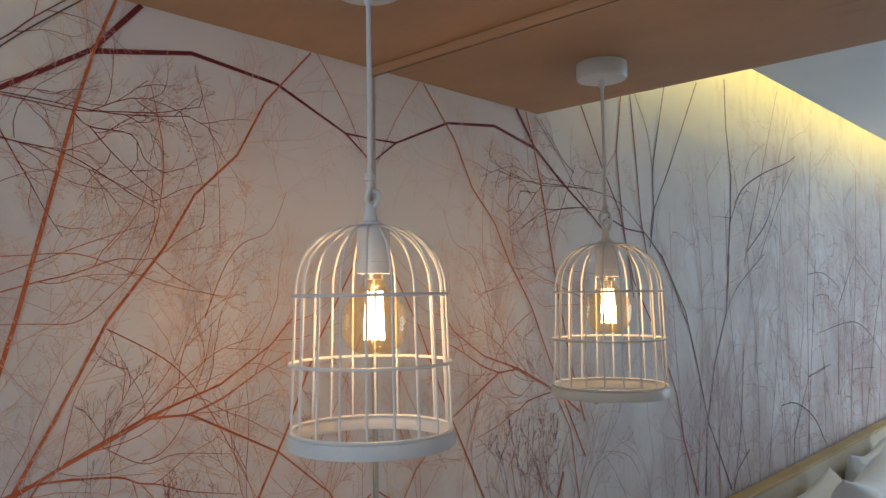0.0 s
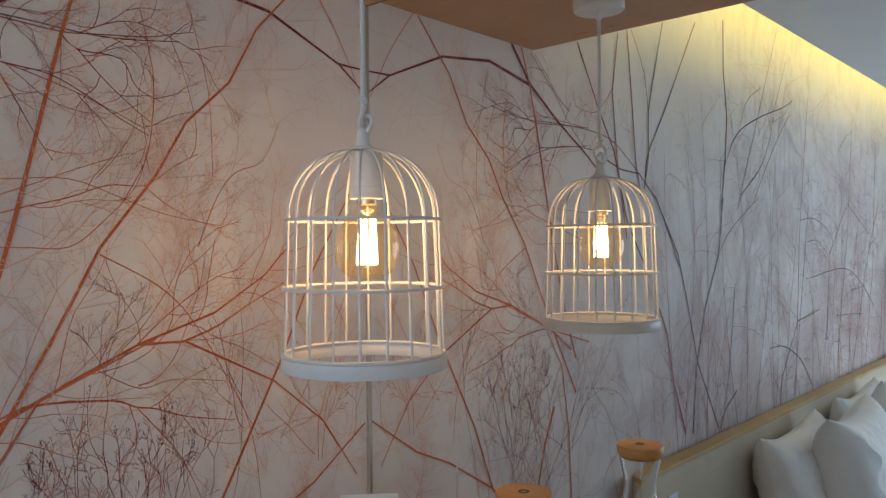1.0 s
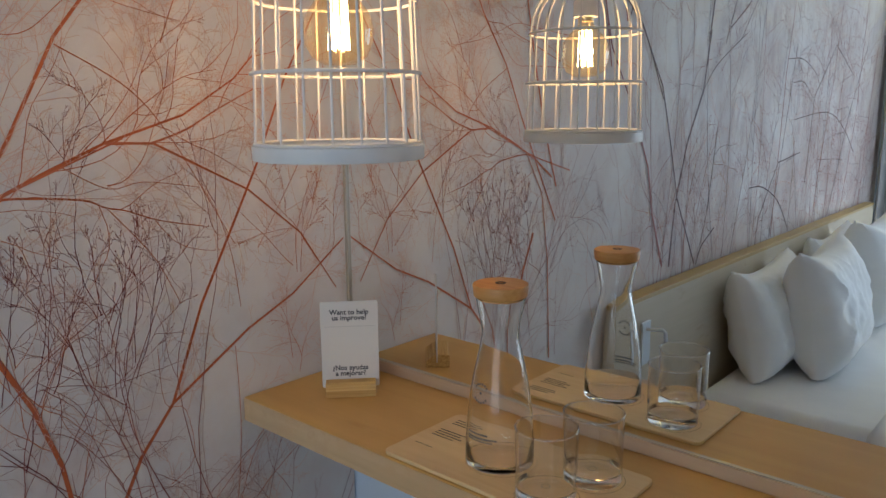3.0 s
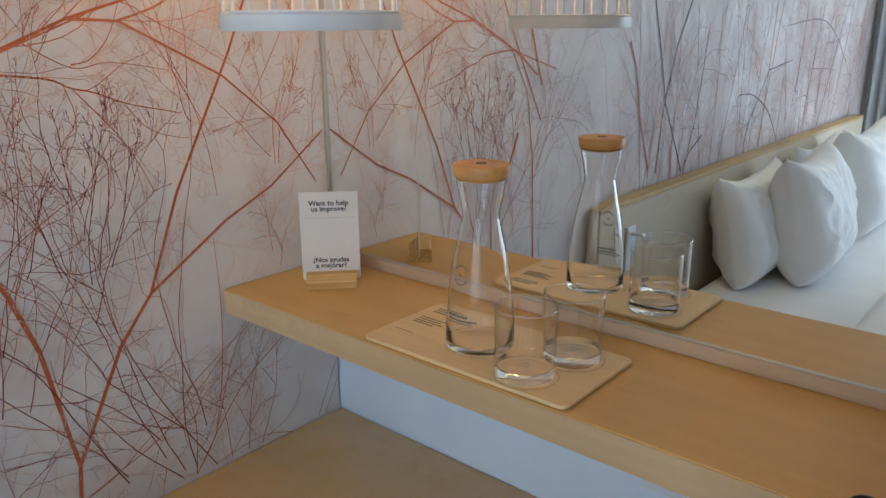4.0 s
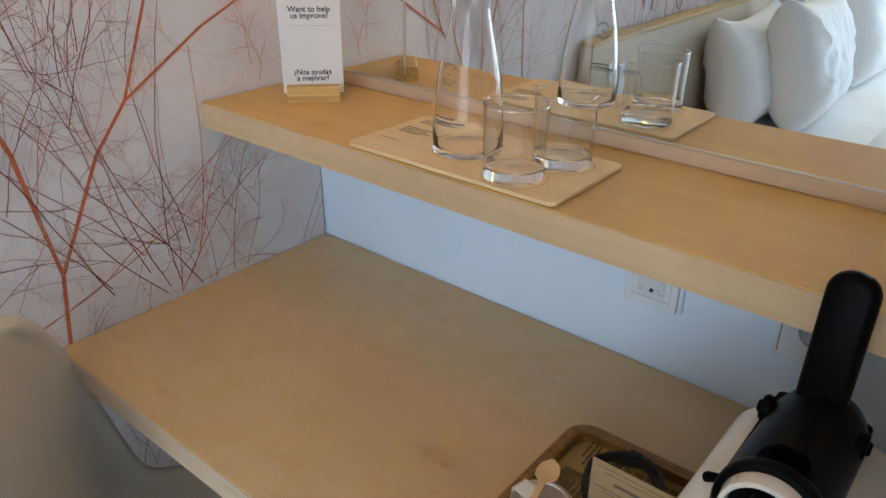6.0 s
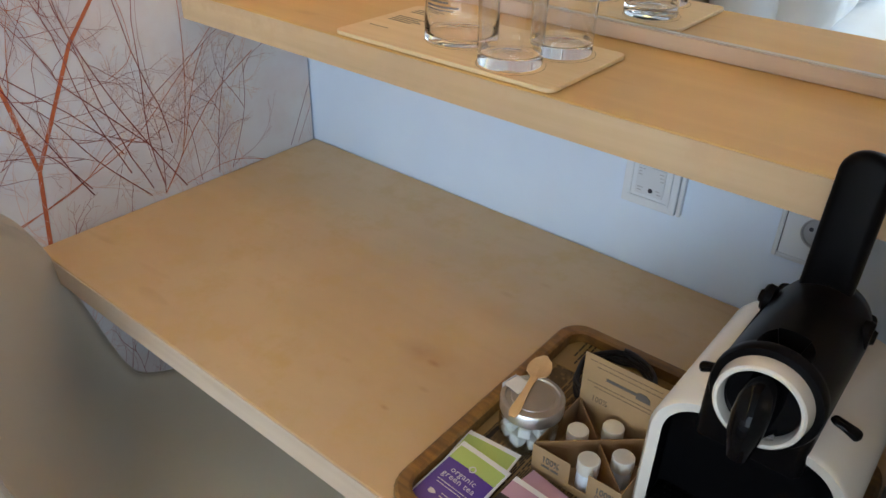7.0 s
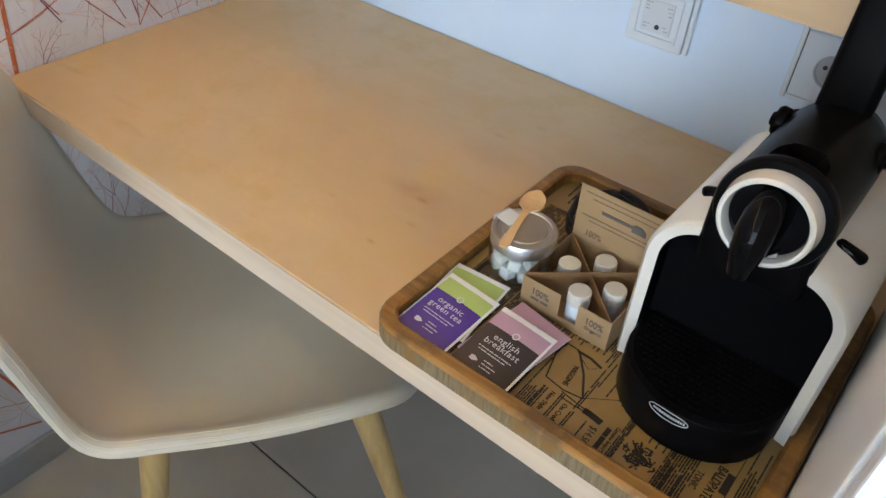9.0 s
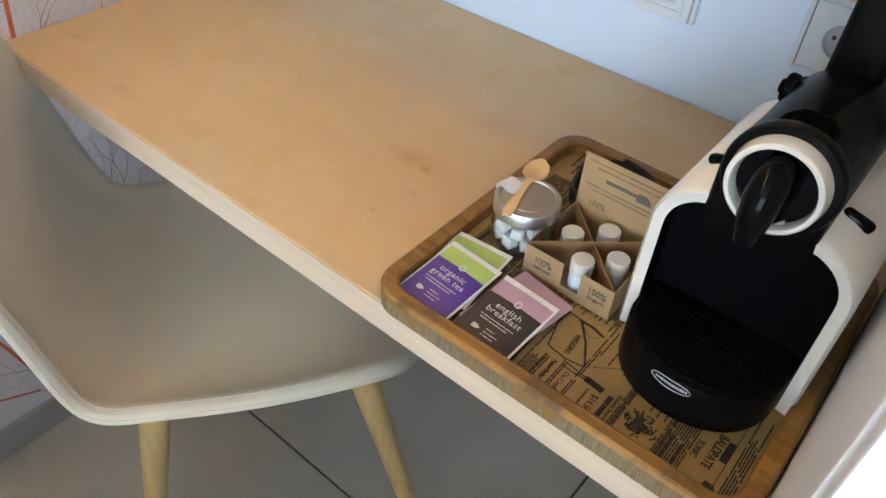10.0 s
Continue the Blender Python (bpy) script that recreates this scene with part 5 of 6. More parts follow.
words("headline", "TONIC", 0.0085, M_NEWS_INK, lining, pose(LOCX(1.0322), LOCY(-0.503), 0.0079, 0, 0, -90), squeeze=0.75)
words("headline", "Genuine Imported", 0.0062, M_NEWS_INK, lining, pose(LOCX(0.9595), LOCY(-0.5185), 0.0079, 0, 0, -90), squeeze=0.8)
words("headline", "New Style", 0.0072, M_NEWS_INK, lining, pose(LOCX(0.895), LOCY(-0.517), 0.0079, 0, 0, -90), squeeze=0.85)


def printed_line(name, pts, w):
    """A flat printed stroke on the lining, through points of the room's plan."""
    bm = bmesh.new()
    n = len(pts)
    row = []
    for i, (x, y) in enumerate(pts):
        p, q = pts[max(0, i - 1)], pts[min(n - 1, i + 1)]
        k = math.hypot(q[0] - p[0], q[1] - p[1])
        nx, ny = -(q[1] - p[1]) / k * w / 2, (q[0] - p[0]) / k * w / 2
        row.append((bm.verts.new((LOCX(x + nx), LOCY(y + ny), 0.0079)), bm.verts.new((LOCX(x - nx), LOCY(y - ny), 0.0079))))
    for p, q in zip(row, row[1:]):
        bm.faces.new((p[0], p[1], q[1], q[0]))
    return part(name, bm, M_NEWS_INK, lining)


# printed pictures: a folding stand, a pair of tongs, a small cart, rules between the columns
for pts, w in (([(0.874, -0.446), (0.871, -0.462), (0.880, -0.494)], 0.0016), ([(0.880, -0.494), (0.900, -0.497), (0.919, -0.494)], 0.0016), ([(0.887, -0.447), (0.905, -0.469), (0.919, -0.494)], 0.0022), ([(0.874, -0.446), (0.887, -0.447)], 0.0016),
               ([(0.886, -0.448), (0.900, -0.448), (0.914, -0.452)], 0.0030), ([(0.892, -0.453), (0.905, -0.461), (0.911, -0.455)], 0.0008)):
    printed_line("stand_line", pts, w)
for pts, w in (([(0.900, -0.499), (0.915, -0.5015), (0.930, -0.503)], 0.0014), ([(0.902, -0.505), (0.916, -0.5055), (0.930, -0.505)], 0.0014), ([(0.926, -0.504), (0.931, -0.504), (0.939, -0.505), (0.945, -0.506)], 0.0068)):
    printed_line("tongs_line", pts, w)
rng = random.Random(5)
bm = bmesh.new()
for k in range(120):
    x, y = rng.gauss(0.986, 0.0062), rng.gauss(-0.516, 0.0058)
    l, a = rng.uniform(0.002, 0.006), rng.uniform(0, 3.14)
    prism([(-l / 2, -0.0007), (l / 2, -0.0007), (l / 2, 0.0007), (-l / 2, 0.0007)], 0, 0.0002, bm=bm, m=pose(LOCX(x), LOCY(y), 0.0078 + 0.00001 * k, 0, 0, math.degrees(a)))
tagged(part("cart_engraving", bm, M_NEWS_INK, lining), kind="stuff")
part("printed_patch", prism([(LOCX(1.048), LOCY(-0.537)), (LOCX(1.061), LOCY(-0.538)), (LOCX(1.058), LOCY(-0.527)), (LOCX(1.050), LOCY(-0.526))], 0.0077, 0.0080), M_NEWS_INK, lining)
for pts in ([(0.872, -0.555), (0.872, -0.500)], [(0.965, -0.556), (0.965, -0.470)], [(0.967, -0.556), (0.967, -0.470)], [(1.006, -0.558), (1.006, -0.48)], [(1.008, -0.558), (1.008, -0.48)], [(1.0568, -0.545), (1.0568, -0.445)], [(1.0632, -0.53), (1.0632, -0.480), (1.074, -0.480)], [(0.92, -0.492), (0.95, -0.47)]):
    printed_line("column_rule", pts, 0.0007)


def sachet(x, y, z, turn, lift, main, band, lines, small, name_label, w=0.0635, h=0.088):
    """A flat filled tea envelope: crimped white margin, coloured band at its top, a darker field with lettering."""
    s = thing("tea_sachet", name_label, "tea sachet", pose(x, y, z, lift, 0, turn), group="tea sachets in the tray")
    bm = bmesh.new()
    us = [0, 0.035] + [0.035 + 0.93 * q / 8 for q in range(1, 8)] + [0.965, 1]
    nx, ny = len(us) - 1, 14
    top = [[None] * (ny + 1) for _ in range(nx + 1)]
    bot = [[None] * (ny + 1) for _ in range(nx + 1)]
    for i in range(nx + 1):
        for j in range(ny + 1):
            u, v = us[i], j / ny
            puff = (math.sin(math.pi * u) * math.sin(math.pi * v)) ** 0.6
            px, py = (u - 0.5) * w, (v - 0.5) * h
            top[i][j] = bm.verts.new((px, py, 0.0008 + 0.0026 * puff))
            bot[i][j] = bm.verts.new((px, py, 0.0002 - 0.0002 * puff))
    for i in range(nx):
        for j in range(ny):
            u, v = (i + 0.5) / nx, (j + 0.5) / ny
            f = bm.faces.new((top[i][j], top[i + 1][j], top[i + 1][j + 1], top[i][j + 1]))
            edge = main is not M_MAUVE and (i == 0 and main is not M_BROWN or i == nx - 1 or j == ny - 1)
            f.material_index = 0 if edge else (2 if v > 0.72 else 1)
            bm.faces.new((bot[i][j], bot[i][j + 1], bot[i + 1][j + 1], bot[i + 1][j]))
    for i in range(nx):
        bm.faces.new((bot[i][0], bot[i + 1][0], top[i + 1][0], top[i][0]))
        bm.faces.new((top[i][ny], top[i + 1][ny], bot[i + 1][ny], bot[i][ny]))
    for j in range(ny):
        bm.faces.new((top[0][j], top[0][j + 1], bot[0][j + 1], bot[0][j]))
        bm.faces.new((bot[nx][j], bot[nx][j + 1], top[nx][j + 1], top[nx][j]))
    env = part("envelope", bm, [M_PAPER, main, band], s, "", True)
    if lines:
        words("writing", lines, 0.0098, M_LOGO, env, pose(0.0, 0.0040, 0.0036), squeeze=1.02, align='CENTER', spacing=1.08, bold=-0.006)
        tagged(part("small_writing", bars(small, 0.0009, m=pose(0, 0, 0.0036), gap=0.0008), M_LOGO, env), kind="stuff")
        part("emblem", lathe([(0.0026, 0), (0.0040, 0), (0.0040, 0.0003), (0.0026, 0.0003)], 20, m=pose(0.001, 0.0205, 0.0033), closed=True), M_LOGO, env, "round pale emblem")
        part("emblem", prism([(0.0042 * math.cos(a) * (1 + 0.25 * math.cos(3 * a)), 0.0028 * math.sin(a)) for a in (6.283 * i / 18 for i in range(18))], 0.0034, 0.0037, m=pose(-0.014, -0.024, 0)), M_LOGO, env, "small pale emblem")
    return s


SM = [(-0.020, 0.018, -0.0085), (-0.018, 0.014, -0.012), (-0.004, 0.006, -0.020), (-0.004, 0.012, -0.024), (-0.004, 0.010, -0.028)]
sachet(0.765, -0.4755, TF + 0.006, 5, 2, M_LIME, M_LIME, "", (), "lime-topped tea sachet tucked behind another")
sachet(0.838, -0.4850, TF + 0.006, -9, 2, M_MAUVE, M_MAUVE, "", (), "mauve-topped tea sachet tucked behind another")
sachet(0.7665, -0.5005, TF + 0.0075, -3.5, 6, M_PURPLE, M_LIME, "organic\ngreen tea", SM, "purple and lime green tea sachet on the tray")
sachet(0.836, -0.5035, TF + 0.0075, -3, 6, M_BROWN, M_MAUVE, "english\nbreakfast", SM, "dark brown and mauve breakfast tea sachet on the tray")

# sugar jar
JX, JY = 0.778, -0.392
jar = thing("sugar_jar", "low glass jar of sugar with a dull metal lid", "jar", pose(JX, JY, TF))
g = part("body", lathe([(0, 0.0015), (0.022, 0), (0.0265, 0.003), (0.0285, 0.012), (0.0285, 0.034), (0.026, 0.041), (0.026, 0.046), (0.0245, 0.046), (0.0245, 0.041), (0.027, 0.033), (0.027, 0.012), (0.025, 0.005), (0, 0.004)], 40), M_THIN, jar, "", True)
g.scale = (1.19, 1.19, 1)
g.visible_shadow = False
lid = part("lid", lathe([(0.0278, 0.041), (0.0286, 0.0412), (0.0288, 0.054), (0.0275, 0.0562), (0.0245, 0.0562), (0.0235, 0.0548), (0.0195, 0.0548), (0.0188, 0.0556), (0, 0.0556)], 48), M_STEEL, jar, "dull metal screw lid", True)
lid.scale = (1.19, 1.19, 1)
part("paper_seal", box(-0.009, 0.009, 0.010, 0.0275, 0.0564, 0.0567, 0, box(-0.009, 0.009, 0.0288, 0.0292, 0.043, 0.0567)), M_PAPER, lid, "white paper seal", at=pose(0, 0, 0, 0, 0, 80))
rng = random.Random(2)
for k in range(18):
    layer, ring = (0 if k < 9 else 1), k % 9
    a, rr = ring * 0.785 + 0.3 * layer, 0.0225 if ring < 8 else 0.0
    part("sugar_lump", box(-0.0068, 0.0068, -0.0068, 0.0068, 0.0, 0.0135, 0.0022), M_SUGAR, jar, "white sugar lump",
         at=pose(rr * math.cos(a), rr * math.sin(a), 0.0055 + 0.0155 * layer, rng.uniform(-8, 8), rng.uniform(-8, 8), math.degrees(a) + rng.uniform(-14, 14)))
# wooden spoon on the lid
bm = bmesh.new()
side = []
for i in range(15):
    v = i / 14
    y = -0.046 + 0.092 * v
    half = 0.0042 + 0.0012 * math.cos(v * 7) if v < 0.66 else 0.0035 + 0.0085 * math.sin(math.pi * min(1, (v - 0.60) / 0.40)) ** 0.7
    if v == 1:
        half = 0.002
    if i == 0:
        half = 0.003
    side.append((half, y, 0.0016 * math.sin(math.pi * max(0, v - 0.62) / 0.38) if v > 0.62 else 0))
ring = [(h, y, dz) for h, y, dz in side] + [(-h, y, dz) for h, y, dz in side[::-1]]
n = len(side)
va = [[bm.verts.new((s * h, y, -dz)) for s in (-1, 0, 1)] for h, y, dz in side]
for i, (h, y, dz) in enumerate(side):
    va[i][1].co.z -= dz
for a, b in zip(va, va[1:]):
    for k in range(2):
        bm.faces.new((a[k], a[k + 1], b[k + 1], b[k]))
spoon = single("wooden_spoon", bm, M_SPOON, "small flat disposable wooden spoon lying on the jar lid", "spoon", at=pose(0.767, -0.3825, TF + 0.0590, 2, 0, 13) @ Matrix.Diagonal((1.1, 1.10, 1, 1)))
spoon.modifiers.new("thick", 'SOLIDIFY').thickness = 0.0015

# card caddy with crossed dividers and four capped vials
CX, CY = 0.856, -0.386
caddy = thing("card_caddy", "kraft card caddy with crossed dividers and a tall back", "box", pose(CX, CY, TF))
CW, CD, CH, CB = 0.099, 0.090, 0.037, 0.101
T = 0.0008
part("base", box(-CW / 2, CW / 2, -CD / 2, CD / 2, 0, T), M_KRAFT, caddy)
fr = bmesh.new()
for x0, x1 in ((-CW / 2, -0.006), (0.014, CW / 2)):
    box(x0, x1, -CD / 2, -CD / 2 + T, T, CH, bm=fr)
box(-0.006, 0.014, -CD / 2, -CD / 2 + T, T, 0.010, bm=fr)
front = part("front_panel", fr, M_KRAFT, caddy)
for x0 in (-0.028, 0.033):
    words("writing", "100%", 0.0115, M_INK_BROWN, front, pose(x0, -CD / 2 - 0.0003, 0.0235, 90), squeeze=0.8, bold=0.015)
words("writing", "Organic", 0.0060, M_INK_BROWN, front, pose(0.033, -CD / 2 - 0.0003, 0.0150, 90))
tagged(part("writing", bars([(-0.038, -0.018, 0.0150)], 0.003, m=pose(0, -CD / 2 - 0.0003, 0, 90)), M_INK_BROWN, front), kind="stuff")
part("side_panel", box(-CW / 2, -CW / 2 + T, -CD / 2 + T, CD / 2 - T, T, CH), M_KRAFT, caddy)
part("side_panel", box(CW / 2 - T, CW / 2, -CD / 2 + T, CD / 2 - T, T, CH), M_KRAFT, caddy)
back = part("back_panel", box(-CW / 2, CW / 2, CD / 2 - T, CD / 2, T, CB), M_KRAFT, caddy, "tall printed back panel")
tagged(part("writing", bars([(-0.043, 0.038, 0.094), (-0.034, 0.042, 0.088), (-0.043, 0.036, 0.066), (-0.034, 0.030, 0.061)], 0.0010, m=pose(0, CD / 2 - T - 0.0002, 0, 90), gap=0.0008), M_KRAFT_INK, back), kind="stuff")
words("writing", "100%", 0.011, M_KRAFT_INK, back, pose(-0.026, CD / 2 - T - 0.0003, 0.045, 90), squeeze=0.8)
bm = box(-0.022, 0.012, CD / 2 - T - 0.0006, CD / 2 - T - 0.0001, 0.0755, 0.0790)
prism([(0.012, 0.072), (0.028, 0.072), (0.027, 0.078), (0.022, 0.0815), (0.015, 0.0815), (0.012, 0.079)], 0, 0.0005, bm=bm, m=pose(0, CD / 2 - T - 0.0001, 0, 90))
part("printed_brush", bm, M_INK_BROWN, back, "dark printed brush")
diag = math.hypot(CW, CD) / 2 - 0.003
for s in (1, -1):
    ang = math.degrees(math.atan2(s * CD, CW))
    # dividers take a darker kraft tone than the panels
    part("divider", box(-diag, diag, -0.0004, 0.0004, T, CH + (0.003 if s > 0 else 0.0)), M_KRAFT_DARK, caddy, at=pose(0, 0, 0, 0, 0, ang))
vial = None
for vx, vy in ((0.8315, -0.386), (0.8575, -0.3585), (0.8605, -0.4135), (0.885, -0.3885)):
    place = pose(vx, vy, TF + T + 0.0002)
    if vial is None:
        vial = thing("vial", "small white vial with a cream screw cap in the caddy", "vial", place, group="vials in the caddy")
        part("bottle", lathe([(0, 0), (0.0098, 0), (0.0106, 0.001), (0.0106, 0.022), (0.0088, 0.025), (0, 0.025)], 24), M_PLASTIC_W, vial, "white plastic bottle", True)
        part("cap", lathe([(0.0108, 0.0225), (0.0114, 0.023), (0.0114, 0.0360), (0.0106, 0.0373), (0.0092, 0.0375), (0, 0.0373)], 24), M_VIAL, vial, "cream screw cap", True)
    else:
        copy_thing(vial, place)

# coiled black cable and a scrap of printed card behind the caddy
pts = []
for i in range(120):
    a = 2 * math.pi * i / 36
    pts.append((0.043 * math.cos(a) + 0.002 * math.sin(i * 0.7), 0.048 * math.sin(a) + 0.002 * math.cos(i * 0.9), 0.004 + 0.0055 * i / 36 + 0.001 * math.sin(i)))
single("power_cable", tube(pts, 0.0030, 8), M_RUBBER, "black mains cable coiled on the tray", "cable", smooth=True, at=pose(0.812, -0.268, TF))
scrap = single("printed_card", box(-0.016, 0.016, -0.034, 0.034, 0, 0.0006), M_NEWS, "small brown printed card lying in the tray corner", "card", at=pose(0.7515, -0.239, TF + 0.0003, 0, 0, 2))
tagged(part("type", bars([(-0.028, 0.012, 0.009), (-0.028, 0.022, 0.003), (-0.028, 0.008, -0.004)], 0.0022, m=pose(0, 0, 0.0008, 0, 0, -90)), M_NEWS_INK, scrap), kind="stuff")

# ---- capsule coffee machine ----
MX, MY = 0.995, -0.310
mach = thing("coffee_machine", "black and cream capsule coffee machine with its lever raised", "coffee machine", pose(MX, MY, TF))
W2, SH_H, DEP = 0.084, 0.176, 0.112


def arch(half, top, r, seg=8):
    """An upside-down U: from the left foot over to the right foot."""
    pts = [(-half, 0.0)]
    for i in range(seg + 1):
        a = radians(180 - 90 * i / seg)
        pts.append((-half + r + r * math.cos(a), top - r + r * math.sin(a)))
    for i in range(seg + 1):
        a = radians(90 - 90 * i / seg)
        pts.append((half - r + r * math.cos(a), top - r + r * math.sin(a)))
    pts.append((half, 0.0))
    return pts


bm = bmesh.new()
o, i_ = arch(W2, SH_H, 0.050, 12), arch(W2 - 0.0125, SH_H - 0.0125, 0.037, 12)
N = len(o)
Y0, Y1 = -DEP, 0.075
loops = []
for line, y in ((o, Y0 + 0.004), (o, Y1), (i_, Y1), (i_, Y0 + 0.002)):
    loops.append([bm.verts.new((x, y, z)) for x, z in line])
mid = [bm.verts.new(((a[0] * 0.75 + b[0] * 0.25), Y0, (a[1] * 0.75 + b[1] * 0.25))) for a, b in zip(o, i_)]
seq = [loops[0], loops[1], loops[2], loops[3], mid]
for n_, (a, b) in enumerate(zip(seq, seq[1:] + seq[:1])):
    for k in range(N - 1):
        bm.faces.new((a[k], a[k + 1], b[k + 1], b[k])).material_index = 1 if n_ == 2 else 0
bm.faces.new([s[0] for s in seq])
bm.faces.new([s[-1] for s in seq][::-1])
bmesh.ops.recalc_face_normals(bm, faces=bm.faces)
part("shell", bm, [M_CREAM, M_BLACK_M], mach, "glossy cream arched shell", True)
bm = bmesh.new()
inn = arch(W2 - 0.013, SH_H - 0.013, 0.0365, 12)
prism([(x, z) for x, z in inn], -0.068, 0.088, bm=bm, m=pose(0, 0, 0, 90))
part("core", bm, M_BLACK_M, mach, "matt black body")
# drip tray with rounded front and pierced plate
half = W2 - 0.0135
front = [(-half, -0.07)]
for k in range(17):
    a = math.pi * k / 16
    front.append((-half * math.cos(a), -0.108 - 0.074 * math.sin(a) ** 0.8))
front.append((half, -0.07))
part("drip_tray", prism(front[::-1], 0.0, 0.046, 0.003), M_BLACK, mach, "black rounded drip tray", True)
inner_f = [(x * 0.93, -0.085 + (y + 0.085) * 0.93) for x, y in front]
plate = part("drip_plate", prism(inner_f[::-1], 0.0462, 0.0476), M_BLACK_M, mach, "pierced black drip plate")
bm = bmesh.new()
for ix in range(-11, 12):
    for iy in range(14):
        x, y = ix * 0.0056 + (0.0028 if iy % 2 else 0), -0.082 - iy * 0.0066
        lim = half * 0.9
        if abs(x) < lim and y > -0.105 - 0.066 * math.sqrt(max(0, 1 - (x / lim) ** 2)):
            box(x - 0.0017, x + 0.0017, y - 0.0017, y + 0.0017, 0.0477, 0.0484, bm=bm)
tagged(part("grid", bm, M_BLACK, plate), kind="stuff")
part("drain", lathe([(0, 0), (0.006, 0), (0.006, 0.0012), (0, 0.0012)], 18, m=pose(-0.004, -0.118, 0.0479)), M_BLACK_M, plate)


def front_y(x):
    return -0.108 - 0.074 * (1 - (x / half) ** 2) ** 0.4


# badge: a plain pale oval outline with a row of small bars, lying on the curved front
BZ = 0.0385
ov = [(-0.003 + 0.0175 * math.copysign(abs(math.cos(a)) ** 0.75, math.cos(a)), 0.0052 * math.sin(a)) for a in (6.2832 * i / 40 for i in range(40))]
badge = part("badge", tube([(x, front_y(x) - 0.0002, BZ + z) for x, z in ov], 0.00035, 5, closed=True), M_LOGO, mach, "thin pale oval badge outline")
rng = random.Random(4)
x = -0.0165
while x < 0.0105:
    w = rng.uniform(0.0009, 0.0018)
    h = rng.uniform(0.0008, 0.0013)
    part("badge_bar", box(x, x + w, front_y(x) - 0.0004, front_y(x) + 0.001, BZ - h, BZ + h), M_LOGO, badge)
    x += w + 0.0007
# neck and barrel
TILT_B = -5
part("neck", prism(rounded(0.086, 0.176, 0.008), 0.146, 0.208, 0.003, m=pose(-0.002, -0.028, 0)), M_BLACK, mach, "black neck under the barrel", True)
bar_m = pose(0, -0.028, 0.202, 90 + TILT_B)
bm = bmesh.new()
SLOT0, SLOT1, SLOT_COLS, REST_COLS = 0.051, 0.0770, 24, 84
stations = [(-0.085, 0.030), (-0.076, 0.039), (-0.055, 0.0425), (-0.01, 0.0425)] + [(SLOT0 + (SLOT1 - SLOT0) * (n / 14) ** 2, 0.0425) for n in range(15)] + [(0.0778, 0.0430), (0.0790, 0.0434), (0.0865, 0.0434), (0.0892, 0.0420), (0.0896, 0.0360)]


def slot_half(z):
    """Half the angle that the capsule slot takes of the barrel at z."""
    f = min(1.0, max(0.0, (SLOT1 - z) / (SLOT1 - SLOT0)))
    return max(0.30, 0.50 * (1 - f ** 3) ** 0.35)


def barrel_ring(z, r, columns):
    w = slot_half(z)
    angles = [-w + 2 * w * n / SLOT_COLS for n in range(SLOT_COLS + 1)]
    if columns > SLOT_COLS + 1:
        angles += [w + (2 * math.pi - 2 * w) * n / REST_COLS for n in range(1, REST_COLS)]
    return [bm.verts.new((r * math.sin(q), r * math.cos(q), z)) for q in angles]


shell_rows = [barrel_ring(z, r, SLOT_COLS + REST_COLS) for z, r in stations]
count = len(shell_rows[0])
in_slot = [SLOT0 - 1e-6 <= z <= SLOT1 + 1e-6 for z, r in stations]
for k in range(len(stations) - 1):
    for n in range(count):
        if not (in_slot[k] and in_slot[k + 1] and n < SLOT_COLS):
            p, q = shell_rows[k], shell_rows[k + 1]
            bm.faces.new((p[n], p[(n + 1) % count], q[(n + 1) % count], q[n]))
bm.faces.new(shell_rows[0])
bm.faces.new(shell_rows[-1][::-1])
slot_rows = [k for k in range(len(stations)) if in_slot[k]]
floor_rows = [barrel_ring(stations[k][0], stations[k][1] * 0.58, SLOT_COLS + 1) for k in slot_rows]
for p, q in zip(floor_rows, floor_rows[1:]):
    for n in range(SLOT_COLS):
        bm.faces.new((p[n], p[n + 1], q[n + 1], q[n]))
for side in (0, SLOT_COLS):
    for n in range(len(slot_rows) - 1):
        bm.faces.new((shell_rows[slot_rows[n]][side], shell_rows[slot_rows[n + 1]][side], floor_rows[n + 1][side], floor_rows[n][side]))
for end in (0, -1):
    for n in range(SLOT_COLS):
        bm.faces.new((shell_rows[slot_rows[end]][n], shell_rows[slot_rows[end]][n + 1], floor_rows[end][n + 1], floor_rows[end][n]))
bmesh.ops.recalc_face_normals(bm, faces=bm.faces)
barrel = part("barrel", bm, M_BLACK, mach, "black round barrel with a sunk capsule slot", True, at=bar_m)
rim = [(0.0428 * math.sin(q), 0.0428 * math.cos(q), 0.0776) for q in (-0.48 + 0.96 * i / 20 for i in range(21))]
part("slot_rim", tube(rim, 0.0006, 6), M_BLACK_G, barrel, "thin glossy rim of the capsule slot", True)
part("ring", lathe([(0.0292, 0.0890), (0.0296, 0.1015), (0.0306, 0.1040), (0.0328, 0.1044), (0.0345, 0.1030), (0.0364, 0.0890)], 72), M_CREAM, barrel, "cream ring round the outlet", True)
part("outlet_disc", lathe([(0, 0.0945), (0.0284, 0.0945), (0.0296, 0.0920)], 48), M_BLACK_G, barrel, "glossy black disc", True)
for sx in (-1, 1):
    part("outlet_lip", prism([(sx * 0.006, -0.030), (sx * 0.019, -0.0305), (sx * 0.0155, -0.019)][::sx], 0.0948, 0.0990, 0.0004), M_CHROME, barrel, "small bright lip beside the spout")
